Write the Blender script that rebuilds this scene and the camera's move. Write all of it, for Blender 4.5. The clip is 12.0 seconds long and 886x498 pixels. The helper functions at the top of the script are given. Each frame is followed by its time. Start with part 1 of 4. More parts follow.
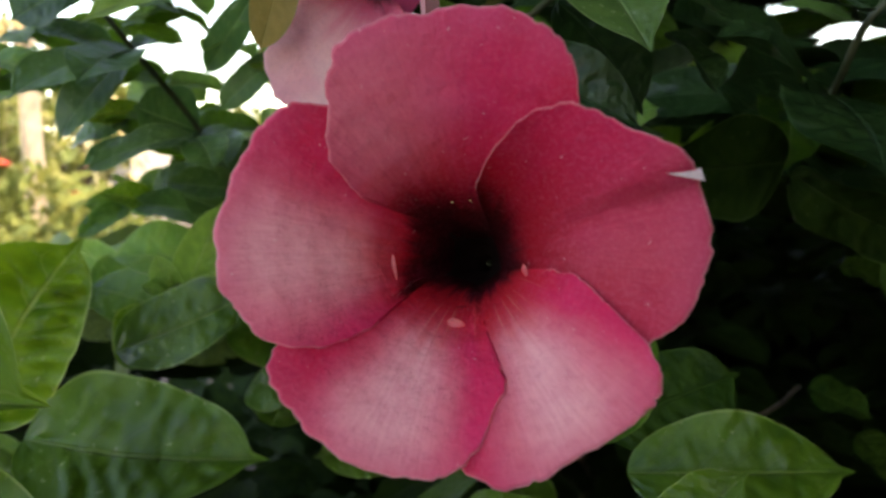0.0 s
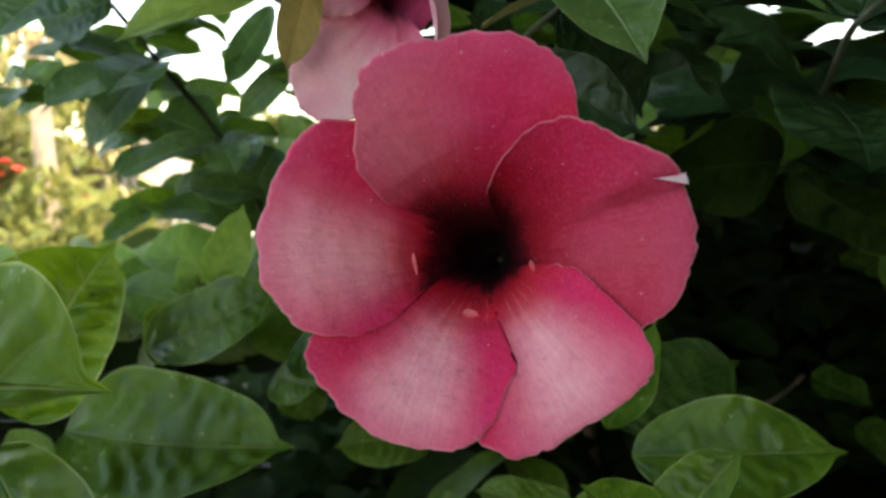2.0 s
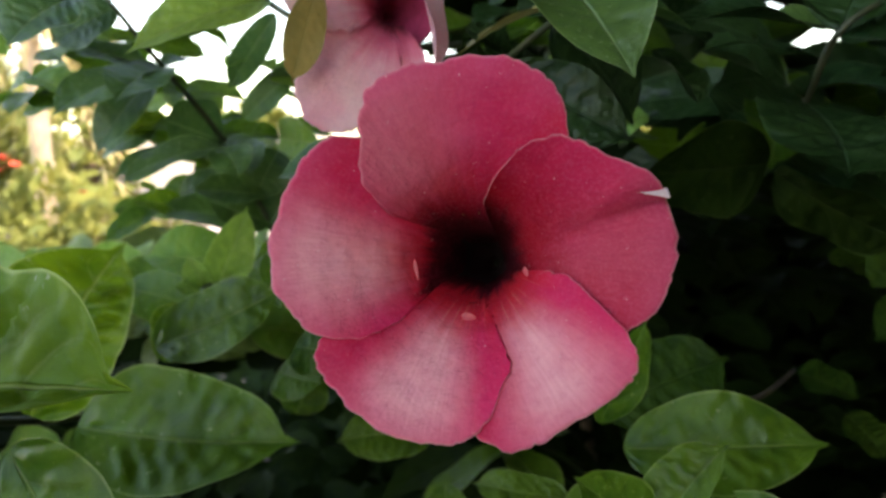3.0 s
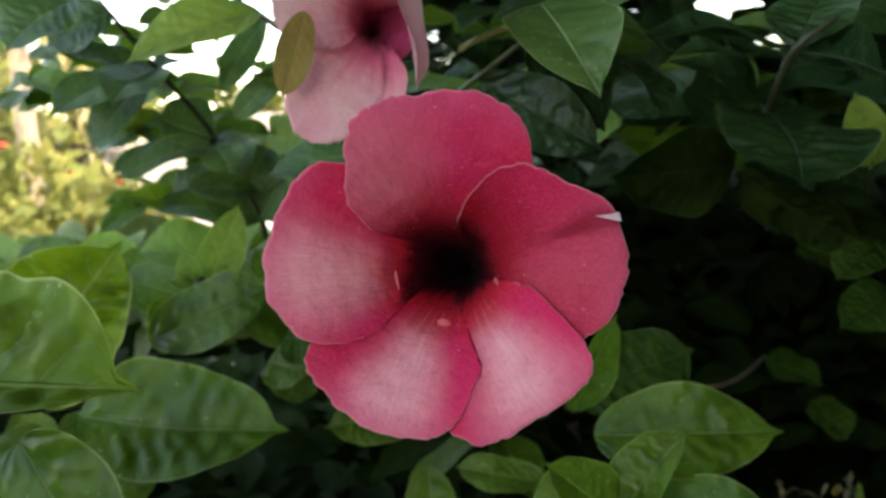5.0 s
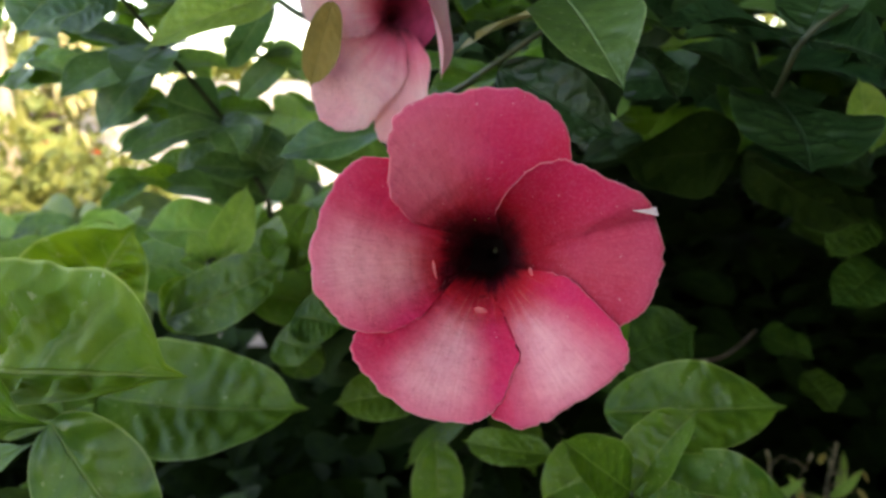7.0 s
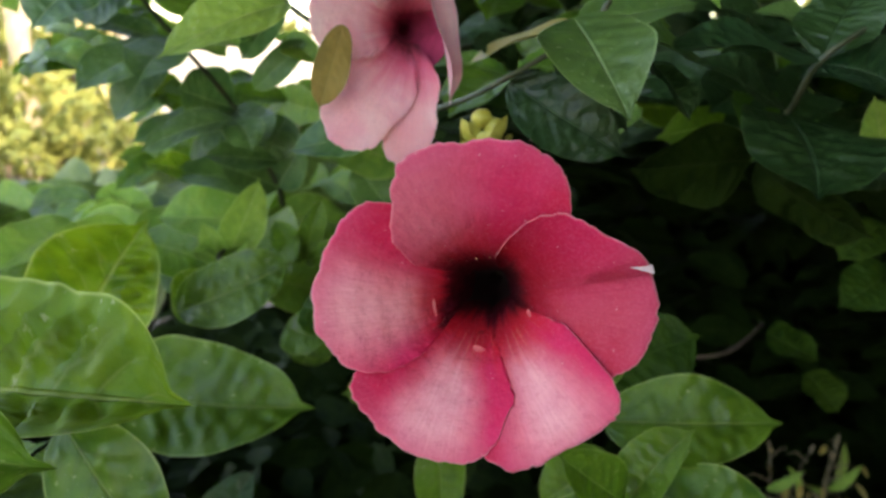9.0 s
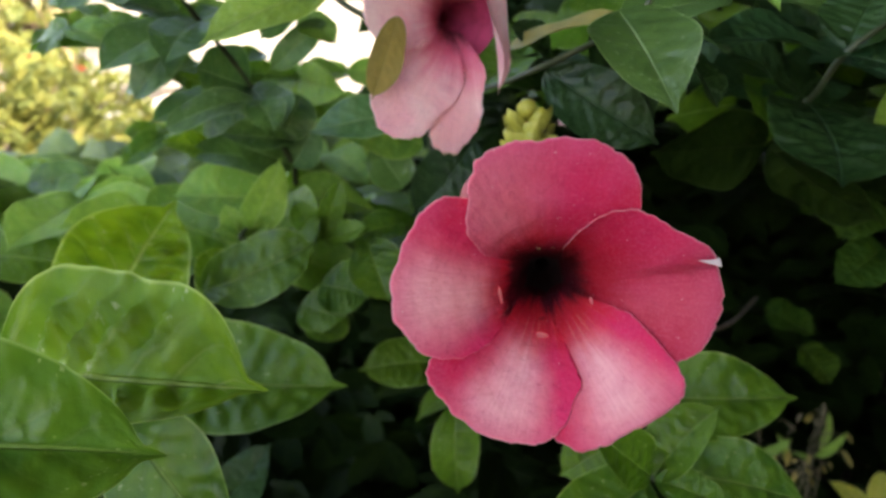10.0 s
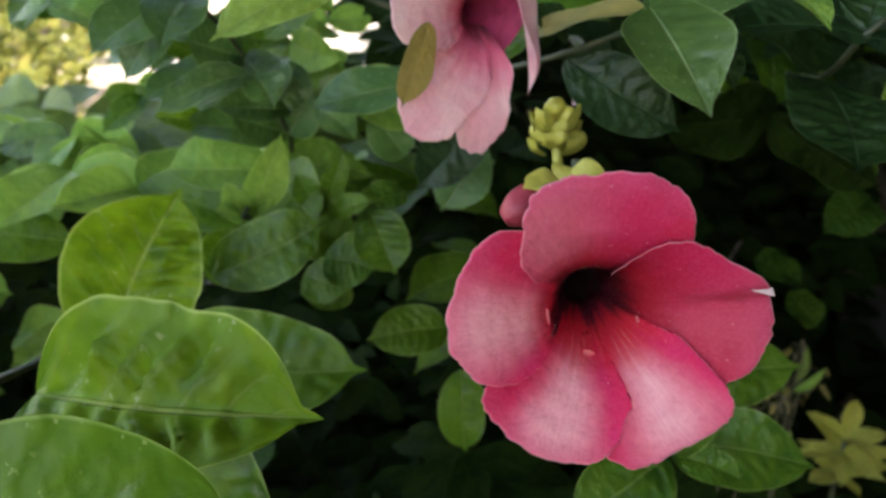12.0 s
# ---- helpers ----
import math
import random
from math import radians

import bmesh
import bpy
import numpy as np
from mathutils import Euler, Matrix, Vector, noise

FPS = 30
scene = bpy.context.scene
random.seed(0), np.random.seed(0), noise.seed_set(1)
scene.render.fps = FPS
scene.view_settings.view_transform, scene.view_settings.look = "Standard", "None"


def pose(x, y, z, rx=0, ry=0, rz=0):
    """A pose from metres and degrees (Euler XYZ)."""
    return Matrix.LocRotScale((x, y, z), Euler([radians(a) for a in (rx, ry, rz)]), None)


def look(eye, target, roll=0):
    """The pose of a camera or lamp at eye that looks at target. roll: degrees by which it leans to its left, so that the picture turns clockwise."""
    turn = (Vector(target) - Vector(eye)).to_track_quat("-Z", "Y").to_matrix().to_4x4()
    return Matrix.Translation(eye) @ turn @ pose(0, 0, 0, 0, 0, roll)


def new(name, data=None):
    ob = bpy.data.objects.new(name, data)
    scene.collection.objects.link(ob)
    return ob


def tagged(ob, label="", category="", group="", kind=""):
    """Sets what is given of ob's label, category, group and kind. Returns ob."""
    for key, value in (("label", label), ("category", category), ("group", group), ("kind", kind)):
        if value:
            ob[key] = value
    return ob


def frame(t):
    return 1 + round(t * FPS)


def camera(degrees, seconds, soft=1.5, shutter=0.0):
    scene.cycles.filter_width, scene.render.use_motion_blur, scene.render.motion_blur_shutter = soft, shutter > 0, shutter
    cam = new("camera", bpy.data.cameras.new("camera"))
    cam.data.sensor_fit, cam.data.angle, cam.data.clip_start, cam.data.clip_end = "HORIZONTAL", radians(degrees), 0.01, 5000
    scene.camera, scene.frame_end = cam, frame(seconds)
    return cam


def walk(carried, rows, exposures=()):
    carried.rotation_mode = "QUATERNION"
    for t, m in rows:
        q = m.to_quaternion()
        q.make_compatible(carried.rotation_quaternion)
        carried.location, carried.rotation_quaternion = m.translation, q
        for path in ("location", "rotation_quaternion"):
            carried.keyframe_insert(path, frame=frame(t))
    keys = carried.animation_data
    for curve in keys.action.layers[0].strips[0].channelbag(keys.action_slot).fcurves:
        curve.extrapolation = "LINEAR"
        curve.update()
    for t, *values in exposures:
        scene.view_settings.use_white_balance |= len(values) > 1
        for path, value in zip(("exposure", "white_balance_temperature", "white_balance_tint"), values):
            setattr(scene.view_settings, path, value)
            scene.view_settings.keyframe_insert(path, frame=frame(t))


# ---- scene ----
cam = camera(60.3, 12.0, soft=2.7)
cam.data.dof.use_dof = True
cam.data.dof.focus_distance = 0.16
cam.data.dof.aperture_fstop = 22.0
PATH = [
    (0, (0.0036, -0.0009, 1.0043), (-0.0010, 0.1975, 0.9800), -0.29),
    (0.5, (0.0001, -0.0053, 1.0037), (-0.0033, 0.1932, 0.9791), -0.72),
    (1, (0.0013, -0.0088, 1.0070), (-0.0041, 0.1894, 0.9807), -1.08),
    (1.5, (-0.0012, -0.0118, 1.0039), (-0.0050, 0.1867, 0.9796), -0.95),
    (2, (0.0028, -0.0165, 1.0062), (-0.0043, 0.1819, 0.9815), -1.16),
    (2.5, (0.0027, -0.0218, 1.0090), (-0.0040, 0.1765, 0.9836), -1.41),
    (4.5, (0.0045, -0.0374, 1.0135), (-0.0003, 0.1604, 0.9840), -0.67),
    (5, (0.0059, -0.0415, 1.0197), (0.0023, 0.1560, 0.9883), -1.13),
    (5.5, (0.0060, -0.0451, 1.0214), (0.0033, 0.1521, 0.9877), -0.74),
    (6, (0.0060, -0.0483, 1.0221), (0.0023, 0.1489, 0.9893), -0.82),
    (6.5, (-0.0024, -0.0474, 1.0245), (-0.0026, 0.1491, 0.9873), -1.05),
    (7, (-0.0073, -0.0468, 1.0257), (-0.0060, 0.1493, 0.9866), -0.98),
    (9, (-0.0038, -0.0455, 1.0456), (-0.0065, 0.1482, 0.9959), 0.36),
    (9.5, (-0.0077, -0.0474, 1.0616), (-0.0118, 0.1436, 1.0021), -0.02),
    (10, (-0.0281, -0.0513, 1.0528), (-0.0232, 0.1402, 0.9952), 1.00),
    (10.5, (-0.0271, -0.0480, 1.0651), (-0.0232, 0.1406, 0.9986), -0.28),
    (11, (-0.0029, -0.0566, 1.0329), (-0.0151, 0.1360, 0.9804), 1.91),
    (11.5, (-0.0510, -0.0446, 1.0613), (-0.0369, 0.1423, 0.9915), -0.15),
    (12, (-0.0495, -0.0409, 1.0785), (-0.0353, 0.1428, 1.0008), 0.34),
]
KELVIN, TINT = 9000, 13
STOPS = [(0, 3.32), (2.5, 3.42), (6.5, 3.57), (9.0, 3.85), (12.0, 3.76)]
walk(cam, [(t, look(eye, target, roll)) for t, eye, target, roll in PATH], [(t, stops, KELVIN, TINT) for t, stops in STOPS])

# ---- light: sun behind an unseen blocking wall on the right, open sky over the garden ----
SUN_AZIMUTH, SUN_HEIGHT = 127.0, 50.0
world = bpy.data.worlds.new("sky")
scene.world = world
world.use_nodes = True
sky = world.node_tree.nodes.new("ShaderNodeTexSky")
sky.sky_type, sky.sun_disc = "NISHITA", False
sky.sun_elevation, sky.sun_rotation = radians(SUN_HEIGHT), radians(SUN_AZIMUTH)
world.node_tree.links.new(sky.outputs[0], world.node_tree.nodes["Background"].inputs[0])
world.node_tree.nodes["Background"].inputs[1].default_value = 0.1
sun_data = bpy.data.lights.new("sun", "SUN")
sun_data.energy, sun_data.angle, sun_data.color = 1.0, radians(0.6), (1.0, 0.93, 0.8)
sun = new("sun", sun_data)
a, h = radians(SUN_AZIMUTH), radians(SUN_HEIGHT)
sun.matrix_world = look((9 * math.sin(a) * math.cos(h), 9 * math.cos(a) * math.cos(h), 9 * math.sin(h)), (0, 0, 0))


# ---- materials ----
class Nodes:
    """Short hand for a material's node tree."""

    def __init__(self, name, rough=0.5):
        self.mat = bpy.data.materials.new(name)
        self.mat.use_nodes = True
        self.tree = self.mat.node_tree
        self.bsdf = self.tree.nodes["Principled BSDF"]
        self.out = self.tree.nodes["Material Output"]
        self.bsdf.inputs["Roughness"].default_value = rough

    def put(self, socket, value):
        if isinstance(value, bpy.types.NodeSocket):
            self.tree.links.new(value, socket)
        else:
            socket.default_value = value

    def node(self, kind, settings=None, **inputs):
        n = self.tree.nodes.new(kind)
        if settings and "operation" in settings:
            n.operation = settings["operation"]
        if settings and "blend" in settings:
            n.blend_type = settings["blend"]
        if settings and "interpolation" in settings:
            n.interpolation_type = settings["interpolation"]
        for key, value in inputs.items():
            self.put(n.inputs[int(key[1:])] if key[0] == "i" and key[1:].isdigit() else n.inputs[key], value)
        return n

    def math(self, op, a, b=0.0, c=0.0):
        return self.node("ShaderNodeMath", {"operation": op}, i0=a, i1=b, i2=c).outputs[0]

    def ramp(self, value, low, high, to_low=0.0, to_high=1.0):
        n = self.node("ShaderNodeMapRange", {"interpolation": "SMOOTHSTEP"}, i0=value, i1=low, i2=high, i3=to_low, i4=to_high)
        return n.outputs[0]

    def mix(self, factor, a, b):
        n = self.tree.nodes.new("ShaderNodeMixRGB")
        self.put(n.inputs[0], factor)
        for socket, colour in ((n.inputs[1], a), (n.inputs[2], b)):
            self.put(socket, (*colour, 1) if isinstance(colour, tuple) else colour)
        return n.outputs[0]

    def noise(self, vector, scale, detail=3.0, rough=0.55):
        n = self.node("ShaderNodeTexNoise", None, Scale=scale, Detail=detail, Roughness=rough)
        if vector is not None:
            self.put(n.inputs["Vector"], vector)
        return n.outputs[0]

    def scaled(self, vector, x, y, z):
        return self.node("ShaderNodeVectorMath", {"operation": "MULTIPLY"}, i0=vector, i1=(x, y, z)).outputs[0]

    def place(self):
        return self.node("ShaderNodeTexCoord").outputs["Object"]

    def uv(self):
        vector = self.node("ShaderNodeTexCoord").outputs["UV"]
        n = self.node("ShaderNodeSeparateXYZ", None, i0=vector)
        return vector, n.outputs[0], n.outputs[1]

    def random(self):
        return self.node("ShaderNodeObjectInfo").outputs["Random"]

    def bump(self, height, strength, distance):
        n = self.node("ShaderNodeBump", None, Strength=strength, Distance=distance, Height=height)
        self.put(self.bsdf.inputs["Normal"], n.outputs[0])
        return n.outputs[0]

    def colour(self, value):
        self.put(self.bsdf.inputs["Base Color"], value)

    def translucent(self, colour, amount):
        t = self.node("ShaderNodeBsdfTranslucent", None, Color=colour)
        m = self.node("ShaderNodeMixShader", None, i0=amount, i1=self.bsdf.outputs[0], i2=t.outputs[0])
        self.put(self.out.inputs[0], m.outputs[0])


def leaf_material(name, low, high, vein, rough, through_light, island=False, gloss=0.16, ribs=0.20, relief=1.0):
    """Glossy leaf: mottled blade, pale midrib and side veins along the blade's own coordinates."""
    m = Nodes(name, rough)
    vector, u, v = m.uv()
    side = m.math("ABSOLUTE", m.math("SUBTRACT", u, 0.5))
    place = m.place()
    blotch = m.noise(place, 45.0, 4.0)
    fine = m.noise(place, 420.0, 3.0)
    one = m.node("ShaderNodeNewGeometry").outputs["Random Per Island"] if island else m.random()
    tone = m.math("ADD", m.math("MULTIPLY", m.ramp(blotch, 0.34, 0.66), 0.62), m.math("MULTIPLY", one, 0.5))
    col = m.mix(m.ramp(tone, 0.1, 1.0), low, high)
    hue = m.math("FRACT", m.math("MULTIPLY", one, 7.31))
    col = m.mix(m.ramp(hue, 0.35, 1.0, 0.0, 0.32), col, (low[0] * 0.7, (low[1] + high[1]) * 0.42, high[2] * 1.3))
    col = m.mix(m.ramp(hue, 0.0, 0.35, 0.35, 0.0), col, (high[0] * 1.25, high[1] * 0.9, high[2]))
    col = m.mix(m.ramp(fine, 0.55, 0.8, 0.0, 0.25), col, tuple(c * 0.55 for c in low))
    drift = m.math("MULTIPLY", m.math("SUBTRACT", m.noise(m.scaled(vector, 3.0, 7.0, 1.0), 1.0, 2.0), 0.5), 0.07)
    along = m.math("ADD", m.math("SUBTRACT", v, m.math("MULTIPLY", side, 0.55)), m.math("ADD", drift, m.math("MULTIPLY", one, 0.1)))
    wave = m.math("FRACT", m.math("MULTIPLY", along, 7.0))
    rib = m.math("ABSOLUTE", m.math("SUBTRACT", wave, 0.5))
    lateral = m.math("MULTIPLY", m.ramp(rib, 0.0, 0.09, 1.0, 0.0), m.ramp(side, 0.0, 0.44, ribs, ribs * 0.15))
    mid = m.ramp(side, 0.006, 0.024, 1.0, 0.0)
    veins = m.math("MAXIMUM", lateral, mid)
    pucker = m.ramp(m.noise(m.scaled(vector, 3.0, 8.0, 1.0), 1.0, 1.5), 0.36, 0.68)
    # raised puckers lightened, vein furrows darkened: relief shading put into the colour
    col = m.mix(m.math("MULTIPLY", pucker, 0.45), col, tuple(min(1.0, c * f) for c, f in zip(high, (1.5, 1.25, 1.2))))
    furrow = m.math("MULTIPLY", m.ramp(rib, 0.02, 0.22, 1.0, 0.0), m.ramp(side, 0.05, 0.45, 0.30 * relief, 0.10 * relief))
    col = m.mix(furrow, col, tuple(c * 0.8 for c in low))
    col = m.mix(m.math("MULTIPLY", veins, 0.6), col, vein)
    fleck = m.ramp(m.noise(m.scaled(vector, 14.0, 30.0, 1.0), 1.0, 2.0), 0.62, 0.70, 0.0, 0.65)
    col = m.mix(m.math("MULTIPLY", fleck, m.ramp(blotch, 0.48, 0.58)), col, tuple(min(0.48, c * f) for c, f in zip(vein, (1.7, 1.5, 2.2))))
    # thin pale margin, a rim of light painted on the blade
    rim = m.ramp(side, 0.474, 0.494, 0.0, 0.7)
    col = m.mix(rim, col, tuple(c * 1.3 for c in vein))
    m.colour(col)
    m.put(m.bsdf.inputs["Roughness"], m.ramp(blotch, 0.3, 0.7, rough - 0.08, rough + 0.14))
    m.put(m.bsdf.inputs["Specular IOR Level"], gloss)
    m.bump(m.math("ADD", m.math("ADD", m.math("MULTIPLY", rib, 0.28), m.math("MULTIPLY", pucker, 0.5)), m.math("ADD", m.math("MULTIPLY", fine, 0.2), m.math("MULTIPLY", mid, -0.6))), 0.9, 0.0016 * relief)
    m.translucent(m.mix(0.5, col, tuple(min(1.0, c * 1.6) for c in high)), through_light)
    return m.mat


MATURE = leaf_material("leaf_mature", (0.020, 0.070, 0.007), (0.092, 0.198, 0.013), (0.24, 0.34, 0.09), 0.38, 0.36, gloss=0.42, ribs=0.28)
YOUNG = leaf_material("leaf_young", (0.085, 0.20, 0.028), (0.22, 0.37, 0.060), (0.36, 0.43, 0.14), 0.42, 0.36, gloss=0.3)
BRIGHT = leaf_material("leaf_bright", (0.042, 0.118, 0.006), (0.168, 0.285, 0.014), (0.36, 0.42, 0.11), 0.40, 0.3, gloss=0.22, ribs=0.55)
OLD = leaf_material("leaf_old", (0.21, 0.175, 0.045), (0.25, 0.205, 0.060), (0.24, 0.2, 0.06), 0.5, 0.2, ribs=0.08, relief=0.25)
# dark leaf with the shade of the right-hand side painted into its green
SHADED = leaf_material("leaf_shaded", (0.006, 0.024, 0.006), (0.018, 0.052, 0.012), (0.035, 0.075, 0.03), 0.38, 0.06, gloss=0.30)
GLOSSY = leaf_material("leaf_glossy", (0.020, 0.066, 0.016), (0.080, 0.175, 0.040), (0.24, 0.34, 0.13), 0.34, 0.30, gloss=0.50, relief=0.6)
# dull dark copy for the hollow and low leaves, shade put into its colour
SHADED_MATT = leaf_material("leaf_shaded_matt", (0.009, 0.028, 0.003), (0.028, 0.066, 0.006), (0.035, 0.075, 0.012), 0.55, 0.10, gloss=0.10)
# inner foliage: near-black copy with painted shade, then a paler lit copy
THICKET_SHADE = leaf_material("leaf_thicket_shade", (0.004, 0.011, 0.002), (0.013, 0.030, 0.004), (0.025, 0.045, 0.012), 0.7, 0.06, island=True, gloss=0.06)
THICKET_LIT = leaf_material("leaf_thicket_lit", (0.042, 0.086, 0.017), (0.145, 0.215, 0.044), (0.22, 0.30, 0.09), 0.5, 0.3, island=True, gloss=0.25)
SUNNY = leaf_material("leaf_sunny", (0.052, 0.084, 0.017), (0.172, 0.188, 0.043), (0.4, 0.4, 0.15), 0.5, 0.25, island=True)
LEMON = leaf_material("leaf_lemon", (0.30, 0.32, 0.04), (0.48, 0.44, 0.08), (0.5, 0.5, 0.2), 0.45, 0.25)


def petal_material(name, pale_amount, base, red, dark, red_reach=0.56, core=0.45, spread=0.35, soft_dark=0.12, warm=0.65):
    """Velvety petal: pink limb, paler flame down its middle, red streaks and a dark foot towards the throat. Flame and
    foot mix pigment with painted light and shade.
    """
    m = Nodes(name, 0.6)
    vector, u, v = m.uv()
    place = m.place()
    streak = m.noise(m.scaled(vector, 95.0, 4.0, 1.0), 1.0, 5.0, 0.7)
    broad = m.noise(m.scaled(vector, 16.0, 1.6, 1.0), 1.0, 3.0, 0.6)
    fine = m.noise(place, 1400.0, 3.0, 0.6)
    cloud = m.noise(place, 75.0, 3.0)
    off = m.math("ABSOLUTE", m.math("SUBTRACT", m.math("ADD", u, m.math("MULTIPLY", m.math("SUBTRACT", cloud, 0.5), 0.16)), core))
    flame = m.math("MULTIPLY", m.ramp(off, 0.0, spread, 1.0, 0.0), m.math("MULTIPLY", m.ramp(v, 0.27, 0.50), m.ramp(v, 0.80, 1.05, 1.0, 0.4)))
    flame = m.math("MULTIPLY", flame, m.ramp(streak, 0.3, 0.7, 0.93, 1.0))
    limb = m.mix(m.ramp(cloud, 0.3, 0.7), base, tuple(c * f for c, f in zip(base, (1.08, 1.7, 1.45))))
    col = m.mix(m.math("MULTIPLY", flame, pale_amount), limb, (0.98, 0.45, 0.49))
    col = m.mix(m.ramp(streak, 0.38, 0.60, 0.10, 0.0), col, tuple(c * 0.62 for c in base))
    turned = m.math("ADD", u, m.math("MULTIPLY", m.math("SUBTRACT", cloud, 0.5), 0.25))
    col = m.mix(m.ramp(turned, 0.10, 0.42, warm, 0.0), col, (base[0] * 0.88, base[1] * 0.8, base[2] * 0.55))
    col = m.mix(m.ramp(v, 0.80, 1.0, 0.0, 0.12), col, (0.62, 0.24, 0.37))
    foot = m.math("ADD", v, m.math("MULTIPLY", m.math("SUBTRACT", broad, 0.5), 0.30))
    col = m.mix(m.ramp(foot, 0.22, red_reach, 0.9, 0.0), col, red)
    broad = m.noise(m.scaled(vector, 15.0, 1.2, 1.0), 1.0, 2.0, 0.6)
    foot = m.math("ADD", v, m.math("MULTIPLY", m.math("SUBTRACT", broad, 0.5), 0.13))
    middle = m.math("ABSOLUTE", m.math("SUBTRACT", u, 0.5))
    foot = m.math("SUBTRACT", foot, m.ramp(middle, 0.08, 0.36, 0.0, 0.055))
    # maroon foot, darkened further to paint in the funnel's shade
    col = m.mix(m.ramp(foot, dark - 0.04, dark + soft_dark, 1.0, 0.0), col, (0.070, 0.0016, 0.0022))
    col = m.mix(m.ramp(foot, dark - 0.12, dark + 0.02, 1.0, 0.0), col, (0.013, 0.0006, 0.0006))
    thread = m.ramp(m.noise(m.scaled(vector, 60.0, 1.5, 1.0), 1.0, 1.0), 0.60, 0.72)
    thread = m.math("MULTIPLY", thread, m.math("MULTIPLY", m.ramp(v, 0.26, 0.31), m.ramp(v, 0.33, 0.46, 0.6, 0.0)))
    col = m.mix(m.math("MULTIPLY", thread, m.math("GREATER_THAN", pale_amount, 0.95)), col, (0.90, 0.36, 0.26))
    attribute = m.node("ShaderNodeAttribute")
    attribute.attribute_name = "edge"
    edge = m.ramp(attribute.outputs["Fac"], 0.945, 0.995)
    # pale petal edge, with rim light painted in
    col = m.mix(m.math("MULTIPLY", edge, 0.38), col, (0.86, 0.46, 0.46))
    col = m.mix(m.ramp(m.noise(place, 130.0, 4.0, 0.65), 0.45, 0.75, 0.0, 0.16), col, tuple(c * f for c, f in zip(base, (0.9, 0.8, 1.2))))
    col = m.mix(m.ramp(fine, 0.42, 0.72, 0.0, 0.12), col, (0.84, 0.28, 0.38))
    col = m.mix(m.ramp(m.noise(place, 620.0, 4.0, 0.7), 0.46, 0.68, 0.0, 0.17), col, tuple(c * f for c, f in zip(base, (0.78, 0.8, 0.95))))
    col = m.mix(m.ramp(m.noise(place, 900.0, 2.0, 0.5), 0.72, 0.77, 0.0, 0.45), col, (0.92, 0.62, 0.62))
    m.colour(col)
    m.put(m.bsdf.inputs["Specular IOR Level"], 0.1)
    m.bump(m.math("ADD", m.math("MULTIPLY", streak, 0.45), m.math("ADD", m.math("MULTIPLY", fine, 0.5), m.math("ADD", m.math("MULTIPLY", m.noise(place, 330.0, 3.0), 1.5), m.math("MULTIPLY", cloud, 3.0)))), 0.6, 0.0007)
    m.translucent(m.mix(0.4, col, base), 0.22)
    return m.mat


ROSE = petal_material("petal_rose", 0.34, (0.70, 0.022, 0.095), (0.44, 0.006, 0.011), 0.262, 0.64, 0.80, 0.44, 0.14)
# right petal: redder pigment, with the crease's shadow painted into the base
CREASED = petal_material("petal_creased", 0.14, (0.58, 0.014, 0.066), (0.40, 0.006, 0.011), 0.235, 0.74, 0.30, 0.40, 0.10)
FLAME = petal_material("petal_flame", 1.0, (0.74, 0.022, 0.100), (0.74, 0.016, 0.020), 0.205, 0.58, 0.49, 0.29, 0.045)
WEDGE = petal_material("petal_wedge", 0.95, (0.74, 0.022, 0.100), (0.70, 0.014, 0.020), 0.285, 0.55, 0.58, 0.34, 0.05)
FADED = petal_material("petal_faded", 0.6, (0.88, 0.42, 0.46), (0.74, 0.07, 0.17), 0.11, 0.62, soft_dark=0.15, warm=0.0)


def mottled(name, low, high, scale, rough=0.8, relief=0.4, depth=0.002, grain=8.0):
    """A plain surface with blotches and a finer grain."""
    m = Nodes(name, rough)
    place = m.place()
    big, small = m.noise(place, scale, 4.0), m.noise(place, scale * grain, 4.0)
    col = m.mix(m.ramp(big, 0.3, 0.7), low, high)
    col = m.mix(m.ramp(small, 0.4, 0.75, 0.0, 0.45), col, tuple(c * 0.6 for c in low))
    m.colour(col)
    m.bump(m.math("ADD", big, m.math("MULTIPLY", small, 0.5)), relief, depth)
    return m.mat


STEM = mottled("stem_green", (0.028, 0.042, 0.016), (0.065, 0.07, 0.032), 160.0, 0.6, 0.3, 0.0005)
WOOD = mottled("stem_woody", (0.07, 0.045, 0.03), (0.14, 0.10, 0.065), 120.0, 0.8, 0.5, 0.001)
SEPAL = mottled("sepal", (0.36, 0.33, 0.045), (0.52, 0.47, 0.10), 220.0, 0.5, 0.3, 0.0004)
BUD_RED = mottled("bud_red", (0.28, 0.02, 0.035), (0.42, 0.05, 0.07), 200.0, 0.55, 0.3, 0.0004)
# maroon taken near black: the shade of the funnel's depth is painted in
TUBE = mottled("throat", (0.013, 0.001, 0.001), (0.030, 0.002, 0.003), 150.0, 0.6, 0.3, 0.0004)
MAROON = mottled("throat_faded", (0.24, 0.014, 0.05), (0.44, 0.045, 0.12), 150.0, 0.6, 0.3, 0.0004)
PALE_PINK = mottled("petal_underside", (0.50, 0.34, 0.34), (0.58, 0.44, 0.42), 300.0, 0.6, 0.2, 0.0003)
CURL = mottled("petal_curl", (0.56, 0.05, 0.075), (0.66, 0.14, 0.15), 420.0, 0.6, 0.2, 0.0003)
EARTH = mottled("earth", (0.055, 0.042, 0.032), (0.15, 0.12, 0.09), 3.0, 0.95, 0.8, 0.02, 14.0)
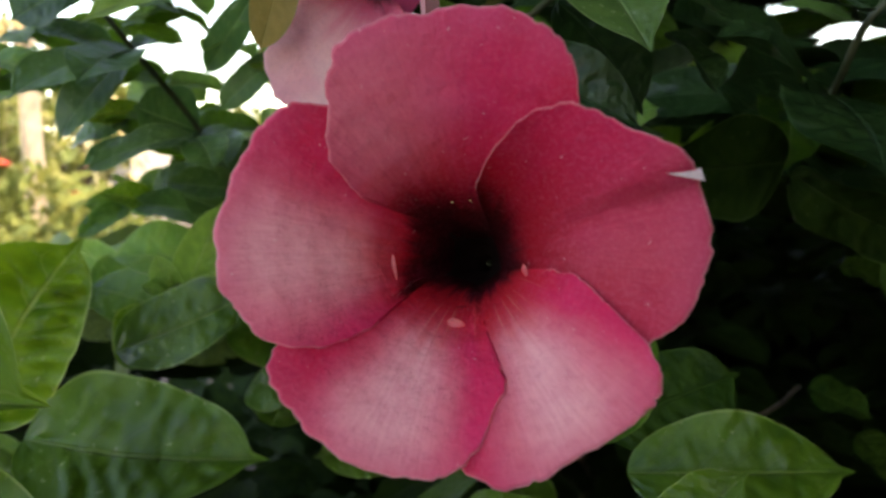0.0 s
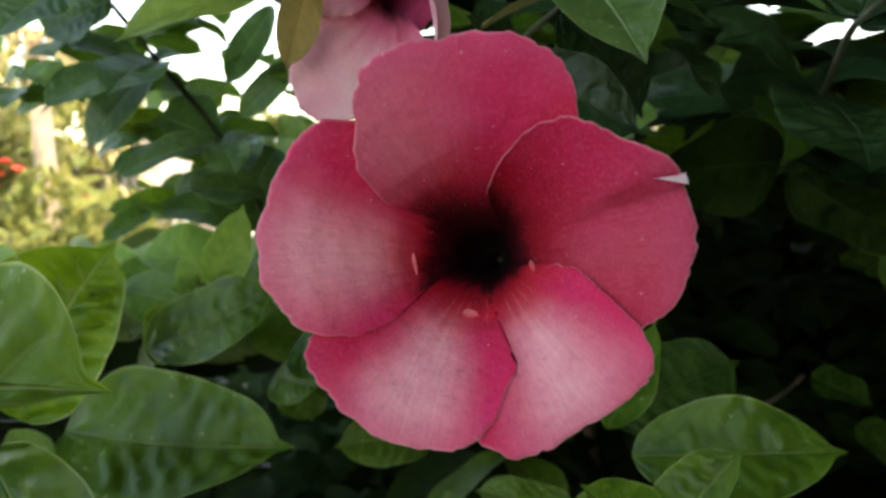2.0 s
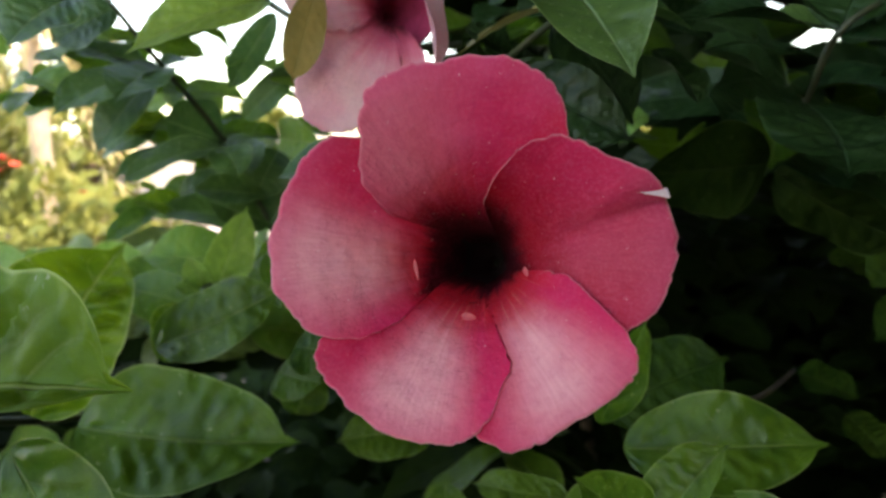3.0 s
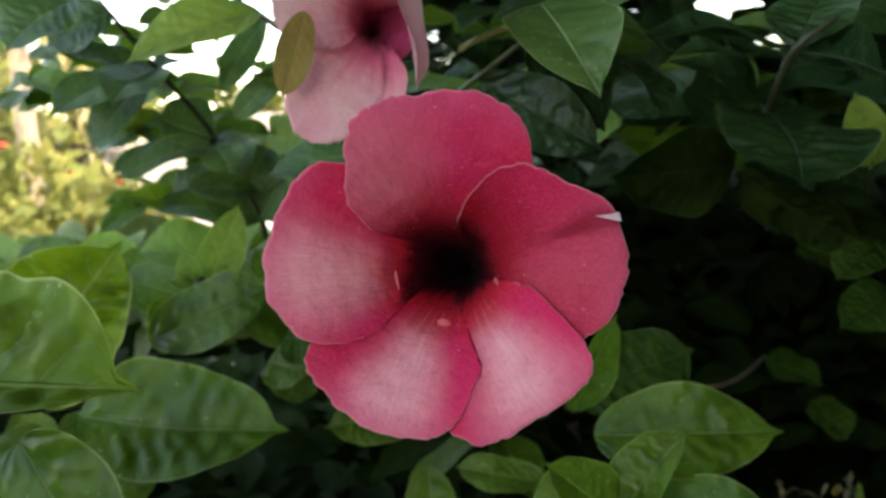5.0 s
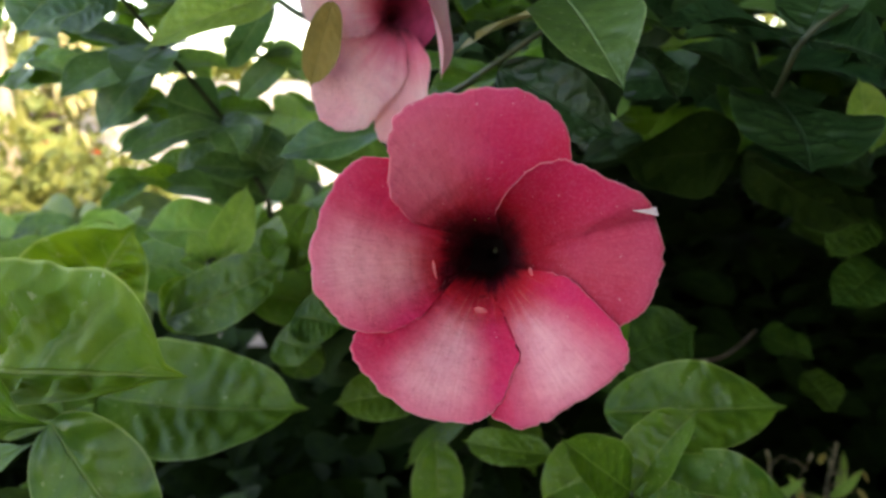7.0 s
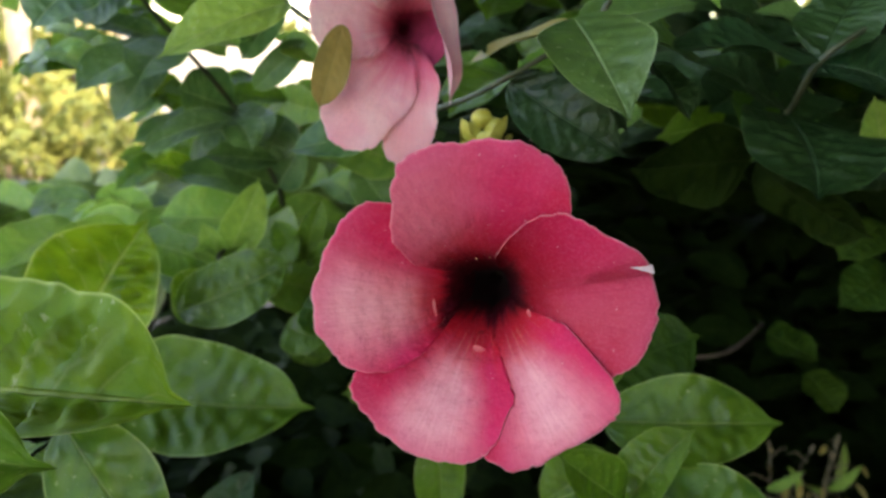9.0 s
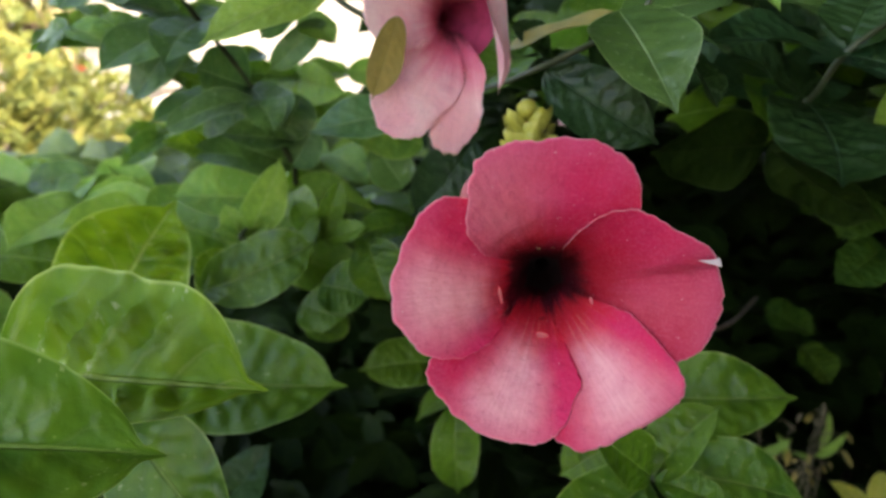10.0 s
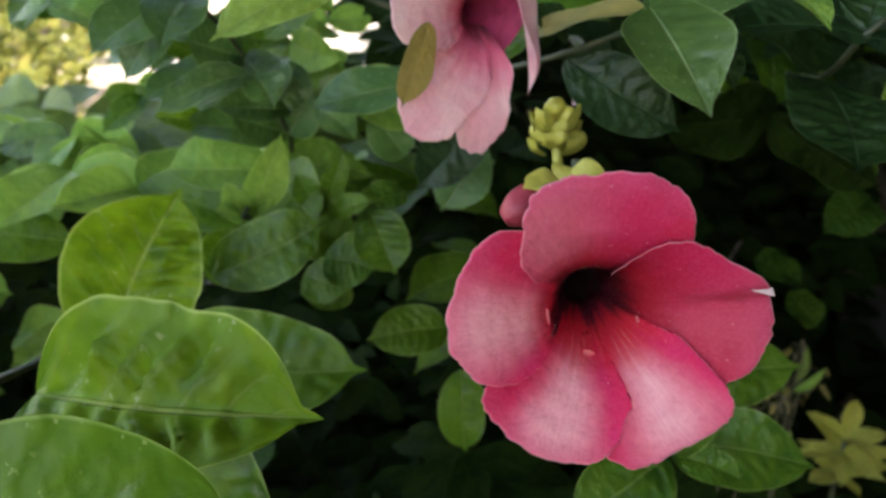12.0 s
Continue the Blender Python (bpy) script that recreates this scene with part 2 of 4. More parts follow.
CONCRETE = mottled("concrete", (0.42, 0.38, 0.34), (0.55, 0.50, 0.45), 1.2, 0.9, 0.3, 0.004, 30.0)
BLOCKER_BROWN = mottled("blocker_brown", (0.11, 0.085, 0.065), (0.17, 0.14, 0.11), 0.8, 0.9, 0.3, 0.004, 25.0)
RED_BLOOM = mottled("red_bloom", (0.55, 0.03, 0.02), (0.75, 0.10, 0.05), 40.0, 0.6, 0.2, 0.002)
STRAW = mottled("dry_frond", (0.42, 0.33, 0.14), (0.62, 0.52, 0.26), 6.0, 0.8, 0.3, 0.003)
DRY = mottled("dry_weed", (0.10, 0.08, 0.045), (0.20, 0.165, 0.09), 90.0, 0.9, 0.3, 0.001)
PALM_BARK = mottled("palm_bark", (0.30, 0.22, 0.15), (0.50, 0.40, 0.30), 5.0, 0.9, 0.7, 0.01)


# ---- building helpers ----
def mesh_from(name, verts, faces, material, uvs=None, smooth=True):
    me = bpy.data.meshes.new(name)
    me.from_pydata(verts, [], faces)
    if uvs is not None:
        layer = me.uv_layers.new(name="UVMap")
        index = np.zeros(len(me.loops), dtype=np.int32)
        me.loops.foreach_get("vertex_index", index)
        layer.data.foreach_set("uv", np.asarray(uvs, dtype=np.float32)[index].ravel())
    me.polygons.foreach_set("use_smooth", [smooth] * len(me.polygons))
    me.materials.append(material)
    me.update()
    return me


def grid_faces(rows, cols, start=0):
    return [(start + r * cols + c, start + r * cols + c + 1, start + (r + 1) * cols + c + 1, start + (r + 1) * cols + c) for r in range(rows - 1) for c in range(cols - 1)]


def part(name, me, parent, label="", m=None):
    ob = new(name, me)
    ob.parent = parent
    if m is not None:
        ob.matrix_basis = m
    return tagged(ob, label)


def smooth(x, low, high):
    t = min(1.0, max(0.0, (x - low) / (high - low)))
    return t * t * (3 - 2 * t)


def tube_data(points, radii, sides=8, start=0):
    """A round, tapering, gently bent stem through the points."""
    pts = [Vector(p) for p in points]
    fine, rad = [], []
    steps = 5
    for i in range(len(pts) - 1):
        p0, p1, p2, p3 = pts[max(i - 1, 0)], pts[i], pts[i + 1], pts[min(i + 2, len(pts) - 1)]
        for k in range(steps):
            t = k / steps
            fine.append(0.5 * (2 * p1 + (p2 - p0) * t + (2 * p0 - 5 * p1 + 4 * p2 - p3) * t * t + (3 * p1 - p0 - 3 * p2 + p3) * t ** 3))
            rad.append(radii[i] * (1 - t) + radii[i + 1] * t)
    fine.append(pts[-1])
    rad.append(radii[-1])
    verts, faces = [], []
    for i, (p, r) in enumerate(zip(fine, rad)):
        ahead = (fine[min(i + 1, len(fine) - 1)] - fine[max(i - 1, 0)]).normalized()
        turn = ahead.to_track_quat("Z", "Y")
        for k in range(sides):
            w = 2 * math.pi * k / sides
            verts.append(p + turn @ Vector((r * math.cos(w), r * math.sin(w), 0)))
    for i in range(len(fine) - 1):
        for k in range(sides):
            a0, a1 = start + i * sides + k, start + i * sides + (k + 1) % sides
            faces.append((a0, a1, a1 + sides, a0 + sides))
    faces.append(tuple(start + k for k in reversed(range(sides))))
    faces.append(tuple(start + (len(fine) - 1) * sides + k for k in range(sides)))
    return verts, faces


def stem(name, points, radii, material, parent, sides=8, label=""):
    verts, faces = tube_data(points, radii, sides)
    return part(name, mesh_from(name, verts, faces, material), parent, label)


def leaf_data(length, width, fold, arch, rows, half, seed, quilt=1.0, taper=None):
    """One blade from its stalk at the origin to its tip at +y: oval, drawn out to a point, folded along the midrib and quilted between the veins."""
    rnd = random.Random(seed)
    phase, lean = rnd.uniform(0, 6.3), rnd.uniform(-0.05, 0.05)
    taper = taper or rnd.uniform(0.50, 0.66)
    swell = 0.56
    peak = swell / (swell + taper)
    full = peak ** swell * (1 - peak) ** taper
    tan = math.tan(radians(fold))
    verts, uvs = [], []
    for i in range(rows):
        s = i / (rows - 1)
        q = min(1.0, s / 0.93 + 0.003)
        p = q ** swell * (1 - q) ** taper / full
        if s > 0.72:
            p = (p ** 2.4 + smooth(s, 0.72, 0.9) * (0.34 * ((1 - s) / 0.28) ** 0.9) ** 2.4) ** (1 / 2.4)
        if i == 0:
            p = 0.05
        for k in range(-half, half + 1):
            u = k / half
            x = u * p * width / 2 * (1 + 0.02 * math.sin(9 * s + phase + u) + quilt * 0.04 * noise.noise((s * 6, math.copysign(3.0, u), phase)) + quilt * 0.012 * noise.noise((s * 17, math.copysign(3.0, u), phase)))
            z = abs(x) * tan + arch * length * 4 * s * (1 - s) * 0.5
            bulge = (0.95 if quilt > 1 else 0.55) * math.sin(2 * math.pi * 8 * (s - 0.26 * abs(u) * p) + (1.6 if quilt > 1 else 3.2) * noise.noise((s * 5, u * 2 + phase, seed * 0.37))) + 1.1 * noise.noise((s * 9, u * 2.6, phase)) + 0.5 * noise.noise((s * 19, u * 5.0, phase + 8))
            z += quilt * 0.064 * min(1.25, width / 0.044) ** 2 * width * math.sin(math.pi * min(1, abs(u) * 1.05)) * bulge * (0.6 + 0.9 * noise.noise((s * 4, u * 1.5, phase + 3))) * p
            z += 0.08 * width * u * u * math.sin(7.5 * s + phase + 1.7 * (u > 0)) * p
            verts.append((x + lean * length * math.sin(math.pi * s), length * s, z))
            uvs.append((0.5 + 0.5 * u, s))
    return verts, grid_faces(rows, 2 * half + 1), uvs


def leaf_pose(base, tip, normal):
    y = (Vector(tip) - Vector(base)).normalized()
    n = Vector(normal)
    z = (n - y * n.dot(y)).normalized()
    x = y.cross(z)
    m = Matrix((x, y, z)).transposed().to_4x4()
    m.translation = Vector(base)
    return m


LEAVES = [0]


def leaf(parent, base, tip, width, normal, fold, arch, material, taper=None):
    LEAVES[0] += 1
    length = (Vector(tip) - Vector(base)).length
    verts, faces, uvs = leaf_data(length, width, fold, arch, 62, 8, LEAVES[0], 1.15 if material == BRIGHT else 0.0 if material == OLD else 0.45 if material in (GLOSSY, SHADED) else 0.75, taper)
    return part("leaf", mesh_from("leaf", verts, faces, material, uvs), parent, "", leaf_pose(base, tip, normal))


# ---- the setting: earth, paving, unseen light blockers, garden wall ----
def box_mesh(name, low, high, material, bevel=0.01):
    bm = bmesh.new()
    bmesh.ops.create_cube(bm, size=1)
    for v in bm.verts:
        v.co = [l + (c + 0.5) * (t - l) for c, l, t in zip(v.co, low, high)]
    bmesh.ops.bevel(bm, geom=bm.edges[:], offset=bevel, segments=2, affect="EDGES")
    me = bpy.data.meshes.new(name)
    bm.to_mesh(me)
    bm.free()
    me.materials.append(material)
    return me


def ground():
    xs = [-900, -300, -100, -30, -14] + [-9 + 0.45 * k for k in range(41)] + [14, 30, 100, 300, 900]
    ys = [-900, -300, -100, -30, -14] + [-6 + 0.45 * k for k in range(51)] + [30, 100, 300, 900]
    verts = [(x, y, 0.05 * (noise.noise((x * 0.6, y * 0.6, 0)) if abs(x) < 12 and abs(y) < 20 else 0) - 0.02) for y in ys for x in xs]
    return tagged(new("ground", mesh_from("ground", verts, grid_faces(len(ys), len(xs)), EARTH)), "bare brown garden earth under the shrubs", "ground", kind="structure")


ground()
tagged(new("pavement", box_mesh("pavement", (-3.3, 5.6, -0.1), (0.3, 11.9, 0.08), CONCRETE)), "pale sunlit concrete paving beyond the flower bed", "pavement", kind="structure")
# two walls and a slab out of view, added only to block sun and sky
tagged(new("wall_house", box_mesh("wall_house", (0.95, -4.0, -0.1), (1.2, 1.5, 4.2), BLOCKER_BROWN)), "unseen plain dark brown wall added to keep the sun off the shrub", "wall", kind="structure")
tagged(new("wall_back", box_mesh("wall_back", (0.0, -1.75, -0.1), (0.94, -1.5, 2.54), BLOCKER_BROWN)), "unseen plain dark brown wall added to block light from behind the camera", "wall", kind="structure")
tagged(new("eave", box_mesh("eave", (-1.0, -1.5, 2.55), (1.2, 1.5, 2.75), BLOCKER_BROWN)), "unseen plain slab added overhead to block sky light", "roof", kind="structure")
tagged(new("wall_garden", box_mesh("wall_garden", (-5.2, 12.0, -0.1), (0.9, 12.2, 1.3), CONCRETE)), "low pale garden wall in full sun", "wall", kind="structure")

# ---- the shrub ----
shrub = tagged(new("allamanda_shrub"), "dense green shrub with whorled glossy oval leaves and arching stems", "shrub")


def branch(points, radii, material=STEM):
    return stem("branch", points, radii, material, shrub)


a = branch([(-0.30, 0.7, 0.80), (-0.2, 0.38, 0.87), (-0.195, 0.25, 0.91), (-0.182, 0.17, 0.943), (-0.168, 0.066, 0.976)], [0.003, 0.0022, 0.0018, 0.0015, 0.0012])
leaf(a, (-0.15, 0.15, 0.956), (-0.067, 0.125, 0.9615), .052, (.1, -.58, .80), 34, .10, BRIGHT, 0.56)
leaf(a, (-0.1477, 0.25, 0.9075), (-0.0596, 0.24, 0.9045), .048, (0, -.72, .7), 24, .08, MATURE, 0.58)
leaf(a, (-0.1334, 0.185, 0.9249), (-0.0891, 0.165, 0.8779), .040, (-.25, -.8, .5), 12, .10, MATURE, 0.72)
leaf(a, (-0.1909, 0.23, 0.872), (-0.1201, 0.21, 0.8362), .032, (-.2, -.7, .6), 12, .10, SHADED_MATT)
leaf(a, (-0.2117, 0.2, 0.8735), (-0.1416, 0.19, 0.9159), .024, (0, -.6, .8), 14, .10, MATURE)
leaf(a, (-0.2338, 0.25, 0.8692), (-0.1769, 0.22, 0.8396), .034, (0, -.8, .6), 10, .10, SHADED_MATT)
leaf(a, (-0.1719, 0.26, 0.9089), (-0.1373, 0.28, 0.9747), .058, (.15, -.85, .4), 24, .08, BRIGHT)
leaf(a, (-0.1323, 0.29, 0.9281), (-0.0789, 0.3, 0.9501), .034, (.2, -.7, .6), 14, .10, MATURE)
leaf(a, (-0.1333, 0.3, 0.9186), (-0.1215, 0.31, 0.9448), .024, (-.1, -.8, .5), 14, .10, BRIGHT)
leaf(a, (-0.15, 0.066, 0.98), (-0.079, 0.0845, 0.968), .036, (.05, -.70, .7), 24, .12, MATURE, 0.6)
b = branch([(-0.1, 0.8, 0.85), (-0.11, 0.5, 0.90), (-0.1202, 0.33, 0.9419), (-0.1186, 0.33, 0.9491)], [0.0025, 0.0018, 0.0014, 0.001])
leaf(b, (-0.1202, 0.33, 0.9419), (-0.1003, 0.33, 0.9855), .022, (.5, -.85, .1), 12, .06, YOUNG)
leaf(b, (-0.1202, 0.33, 0.9419), (-0.1296, 0.325, 0.963), .014, (-.3, -.8, .4), 14, .1, YOUNG)
leaf(b, (-0.1202, 0.33, 0.9419), (-0.135, 0.32, 0.949), .012, (0, -.7, .7), 14, .1, YOUNG)
leaf(b, (-0.1193, 0.33, 0.9419), (-0.1092, 0.335, 0.9591), .012, (0, -.8, .5), 14, .1, YOUNG)
leaf(b, (-0.0811, 0.34, 0.9394), (-0.0708, 0.34, 0.9739), .014, (.3, -.9, .2), 14, .1, MATURE)
leaf(b, (-0.0826, 0.34, 0.9394), (-0.097, 0.34, 0.9617), .016, (-.2, -.8, .5), 14, .1, MATURE)
leaf(b, (-0.0811, 0.34, 0.9394), (-0.0566, 0.33, 0.9501), .014, (.1, -.7, .7), 14, .1, MATURE)
leaf(b, (-0.0588, 0.34, 0.9395), (-0.0458, 0.32, 0.9118), .030, (.1, -.85, .45), 12, .1, MATURE)
leaf(b, (-0.0396, 0.36, 0.9434), (-0.0693, 0.34, 0.9379), .020, (0, -.7, .7), 12, .1, MATURE)
leaf(b, (-0.0173, 0.34, 0.8686), (-0.0633, 0.327, 0.8697), .030, (0, -.72, .7), 12, .1, MATURE)
leaf(b, (-0.0101, 0.33, 0.8473), (-0.0074, 0.324, 0.7945), .028, (0, -.95, .3), 14, .08, MATURE)
leaf(b, (0.0467, 0.3, 0.8519), (0.0027, 0.31, 0.8563), .020, (0, -.6, .8), 12, .1, MATURE)
leaf(b, (-0.1547, 0.36, 0.7598), (-0.1195, 0.36, 0.8057), .030, (-.2, -.7, .3), 12, .1, SHADED)
leaf(b, (-0.0981, 0.36, 0.8956), (-0.0702, 0.34, 0.8951), .026, (0, -.8, .5), 12, .1, MATURE)
leaf(b, (-0.0898, 0.36, 0.8726), (-0.0792, 0.36, 0.9017), .026, (.1, -.9, .3), 12, .1, MATURE)
leaf(b, (-0.0842, 0.34, 0.9138), (-0.0566, 0.33, 0.9102), .030, (0, -.8, .6), 12, .1, MATURE)
c = branch([(0.16, 0.7, 0.75), (0.12, 0.4, 0.83), (0.09, 0.27, 0.88), (0.0602, 0.2, 0.8868)], [0.003, 0.0022, 0.0018, 0.0013])
leaf(c, (0.057, 0.235, 0.9026), (0.126, 0.2278, 0.9066), .036, (0, -.75, .65), 14, .10, MATURE, 0.68)
leaf(c, (0.0601, 0.2, 0.8879), (0.0803, 0.1945, 0.921), .022, (-.75, -.6, .35), 30, .04, MATURE)
leaf(c, (0.0591, 0.2, 0.8879), (0.0325, 0.19, 0.9132), .022, (.45, -.8, .45), 16, .06, MATURE)
leaf(c, (0.0638, 0.21, 0.8836), (0.123, 0.2, 0.8754), .033, (0, -.72, .7), 10, .10, MATURE, 0.68)
leaf(c, (0.0583, 0.2, 0.8855), (0.0156, 0.18, 0.8714), .032, (-.1, -.72, .7), 14, .10, MATURE)
leaf(c, (0.0589, 0.195, 0.8896), (0.0848, 0.187, 0.8819), .015, (.1, -.75, .65), 24, .08, MATURE)
leaf(c, (0.0659, 0.25, 0.8773), (0.0341, 0.25, 0.8547), .030, (-.1, -.8, .5), 12, .10, MATURE)
d = branch([(0.0, 0.7, 0.95), (-0.0234, 0.34, 1.0097), (0.0057, 0.25, 1.0311), (0.0348, 0.205, 1.0513), (0.0435, 0.2, 1.0617)], [0.002, 0.0016, 0.0011, 0.0010, 0.0009])
leaf(d, (0.0325, 0.2, 1.0564), (0.0466, 0.175, 1.0269), .035, (.1, -.88, .45), 16, .10, GLOSSY, 0.95)
leaf(d, (0.0157, 0.235, 1.0356), (0.057, 0.222, 1.0106), .026, (.15, -.85, .1), 10, .10, SHADED)
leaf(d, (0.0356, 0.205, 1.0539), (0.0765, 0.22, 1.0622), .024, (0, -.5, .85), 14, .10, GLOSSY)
leaf(d, (0.0333, 0.24, 1.0507), (0.0626, 0.25, 1.0167), .028, (.1, -.8, .1), 12, .10, SHADED)
leaf(d, (0.0198, 0.25, 1.0415), (0.0023, 0.24, 1.0509), .016, (0, -.7, .6), 12, .10, SHADED)
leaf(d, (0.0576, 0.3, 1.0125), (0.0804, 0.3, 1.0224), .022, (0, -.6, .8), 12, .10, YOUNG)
leaf(d, (0.1201, 0.2260, 1.0443), (0.0652, 0.2150, 1.0469), 0.034, (.1, -.30, 1), 10, 0.08, SHADED)
leaf(d, (0.1246, 0.2570, 1.0246), (0.0864, 0.2620, 1.0438), 0.034, (0, -.30, 1), 12, 0.1, SHADED)
leaf(d, (0.1249, 0.2550, 1.0232), (0.1193, 0.2100, 0.9981), 0.054, (.1, -.55, .8), 10, 0.06, SHADED, 0.62)
# underside in shadow, painted near-black
leaf(d, (0.1256, 0.2900, 1.0009), (0.0713, 0.2850, 0.9974), 0.044, (0, -.85, -.5), 8, 0.06, THICKET_SHADE, 0.70)
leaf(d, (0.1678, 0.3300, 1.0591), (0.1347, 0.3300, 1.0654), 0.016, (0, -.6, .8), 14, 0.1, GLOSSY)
leaf(d, (0.1437, 0.3100, 1.0471), (0.1001, 0.3000, 1.0483), 0.024, (0, -.3, 1), 12, 0.1, SHADED)
# another shadowed underside, darkened by its colour
leaf(d, (0.1365, 0.3100, 0.9967), (0.1800, 0.2800, 0.9684), 0.046, (.1, -.6, -.8), 10, 0.1, THICKET_SHADE)
leaf(d, (0.0694, 0.2500, 1.0428), (0.0824, 0.2380, 1.0219), 0.019, (.45, -.6, .5), 18, 0.12, SHADED)
leaf(d, (0.1239, 0.2300, 1.0429), (0.1508, 0.2200, 1.0335), 0.034, (-.1, -.45, .85), 14, 0.1, SHADED)
leaf(d, (0.1247, 0.2320, 1.0442), (0.1435, 0.2500, 1.0677), 0.030, (-.4, -.6, .5), 14, 0.1, SHADED)
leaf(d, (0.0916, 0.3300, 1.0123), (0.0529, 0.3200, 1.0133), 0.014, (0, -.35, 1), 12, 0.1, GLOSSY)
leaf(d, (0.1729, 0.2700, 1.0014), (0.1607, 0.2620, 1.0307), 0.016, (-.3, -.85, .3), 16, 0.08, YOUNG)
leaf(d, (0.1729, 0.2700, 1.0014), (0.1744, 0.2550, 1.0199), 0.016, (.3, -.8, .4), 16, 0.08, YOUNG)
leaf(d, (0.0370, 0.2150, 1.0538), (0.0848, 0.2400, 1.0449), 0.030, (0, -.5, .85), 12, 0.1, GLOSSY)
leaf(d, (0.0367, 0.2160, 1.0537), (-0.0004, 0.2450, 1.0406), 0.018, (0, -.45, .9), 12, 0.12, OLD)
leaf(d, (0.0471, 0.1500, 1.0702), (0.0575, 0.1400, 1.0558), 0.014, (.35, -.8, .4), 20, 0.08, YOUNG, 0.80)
leaf(d, (0.1900, 0.3000, 0.9892), (0.1673, 0.3000, 1.0090), 0.030, (.2, -.7, .6), 12, 0.1, SHADED)
# dim leaves in the right-hand hollow, their shade put into the leaf colour
leaf(c, (0.0572, 0.2850, 0.8998), (0.1105, 0.2850, 0.9213), 0.040, (.1, -.72, .65), 10, 0.08, SHADED_MATT)
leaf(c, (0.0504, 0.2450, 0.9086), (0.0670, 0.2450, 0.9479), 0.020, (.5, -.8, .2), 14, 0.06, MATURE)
leaf(c, (0.1893, 0.4000, 0.8799), (0.2167, 0.3850, 0.8677), 0.032, (.1, -.4, .9), 12, 0.1, SHADED_MATT)
leaf(c, (0.2172, 0.4000, 0.8538), (0.2329, 0.3850, 0.8338), 0.030, (0, -.4, .9), 12, 0.1, SHADED_MATT)
leaf(c, (0.2512, 0.4000, 0.9497), (0.2221, 0.3900, 0.9289), 0.030, (0, -.5, .8), 12, 0.1, SHADED_MATT)
leaf(c, (0.2657, 0.4100, 0.9179), (0.2256, 0.3900, 0.8994), 0.034, (0, -.6, .8), 12, 0.1, SHADED_MATT)
leaf(c, (0.2126, 0.4200, 0.9438), (0.2334, 0.4100, 0.9333), 0.024, (0, -.5, .8), 12, 0.1, SHADED_MATT)
e = branch([(0.002, 0.262, 1.048), (-0.0250, 0.254, 1.0465), (-0.0512, 0.246, 1.0537), (-0.0667, 0.25, 1.0631), (-0.0838, 0.26, 1.0747)], [0.0012, 0.0012, 0.0012, 0.0011, 0.0008])
leaf(e, (-0.0365, 0.1850, 1.0535), (-0.0447, 0.1860, 1.0287), 0.011, (.42, -.88, .1), 12, 0.08, OLD, 0.55)
leaf(e, (-0.0654, 0.25, 1.0635), (-0.1076, 0.225, 1.0429), .022, (.2, -.7, .7), 16, .16, YOUNG)
f = branch([(-0.04, 0.8, 0.88), (-0.1101, 0.46, 0.9243), (-0.1031, 0.385, 0.9679), (-0.1221, 0.369, 1.0165), (-0.137, 0.33, 1.0512), (-0.1478, 0.3, 1.0775)], [0.0022, 0.0019, 0.0016, 0.0014, 0.0012, 0.0009])
leaf(f, (-0.1371, 0.33, 1.0504), (-0.1754, 0.3, 1.0266), 0.0300, (0, -.55, .8), 12, .14, GLOSSY)
leaf(f, (-0.1371, 0.33, 1.0504), (-0.1418, 0.29, 1.0319), 0.0275, (.2, -.6, .8), 12, .10, GLOSSY)
leaf(f, (-0.1371, 0.33, 1.0504), (-0.1298, 0.36, 1.0559), 0.0150, (0, -.7, .6), 12, .10, GLOSSY)
leaf(f, (-0.1227, 0.369, 1.0165), (-0.1465, 0.35, 1.0277), 0.0375, (0, -.8, .5), 12, .10, GLOSSY)
leaf(f, (-0.1227, 0.369, 1.0165), (-0.1693, 0.34, 0.9993), 0.0275, (0, -.42, .9), 12, .10, GLOSSY)
leaf(f, (-0.1227, 0.369, 1.0165), (-0.0998, 0.34, 0.9986), 0.0300, (0, -.6, .8), 12, .10, GLOSSY)
leaf(f, (-0.0968, 0.38, 1.0109), (-0.1089, 0.37, 0.9847), 0.0275, (.1, -.9, .2), 12, .10, GLOSSY)
leaf(f, (-0.0829, 0.33, 1.073), (-0.1126, 0.35, 1.041), 0.0150, (.4, -.85, .2), 14, .14, GLOSSY)
leaf(f, (-0.0805, 0.36, 1.051), (-0.1102, 0.36, 1.0253), 0.0160, (.2, -.85, .3), 14, .10, GLOSSY)
leaf(f, (-0.1675, 0.4, 1.0256), (-0.2024, 0.4, 1.0092), 0.0300, (0, -.6, .8), 12, .10, GLOSSY)
leaf(f, (-0.1587, 0.3, 1.0775), (-0.1795, 0.28, 1.0538), 0.0350, (.1, -.7, .7), 12, .10, GLOSSY)
leaf(f, (-0.1564, 0.33, 1.0773), (-0.183, 0.32, 1.0604), 0.0300, (.1, -.8, .5), 12, .10, GLOSSY)
leaf(f, (-0.1451, 0.33, 1.0513), (-0.1816, 0.33, 1.0625), 0.0175, (0, -.6, .8), 12, .10, GLOSSY)
leaf(f, (-0.1034, 0.38, 0.9717), (-0.1327, 0.37, 0.9856), 0.0250, (0, -.7, .6), 12, .10, GLOSSY)
leaf(f, (-0.1034, 0.38, 0.9717), (-0.0881, 0.38, 0.9968), 0.0275, (0, -.8, .5), 12, .10, GLOSSY)
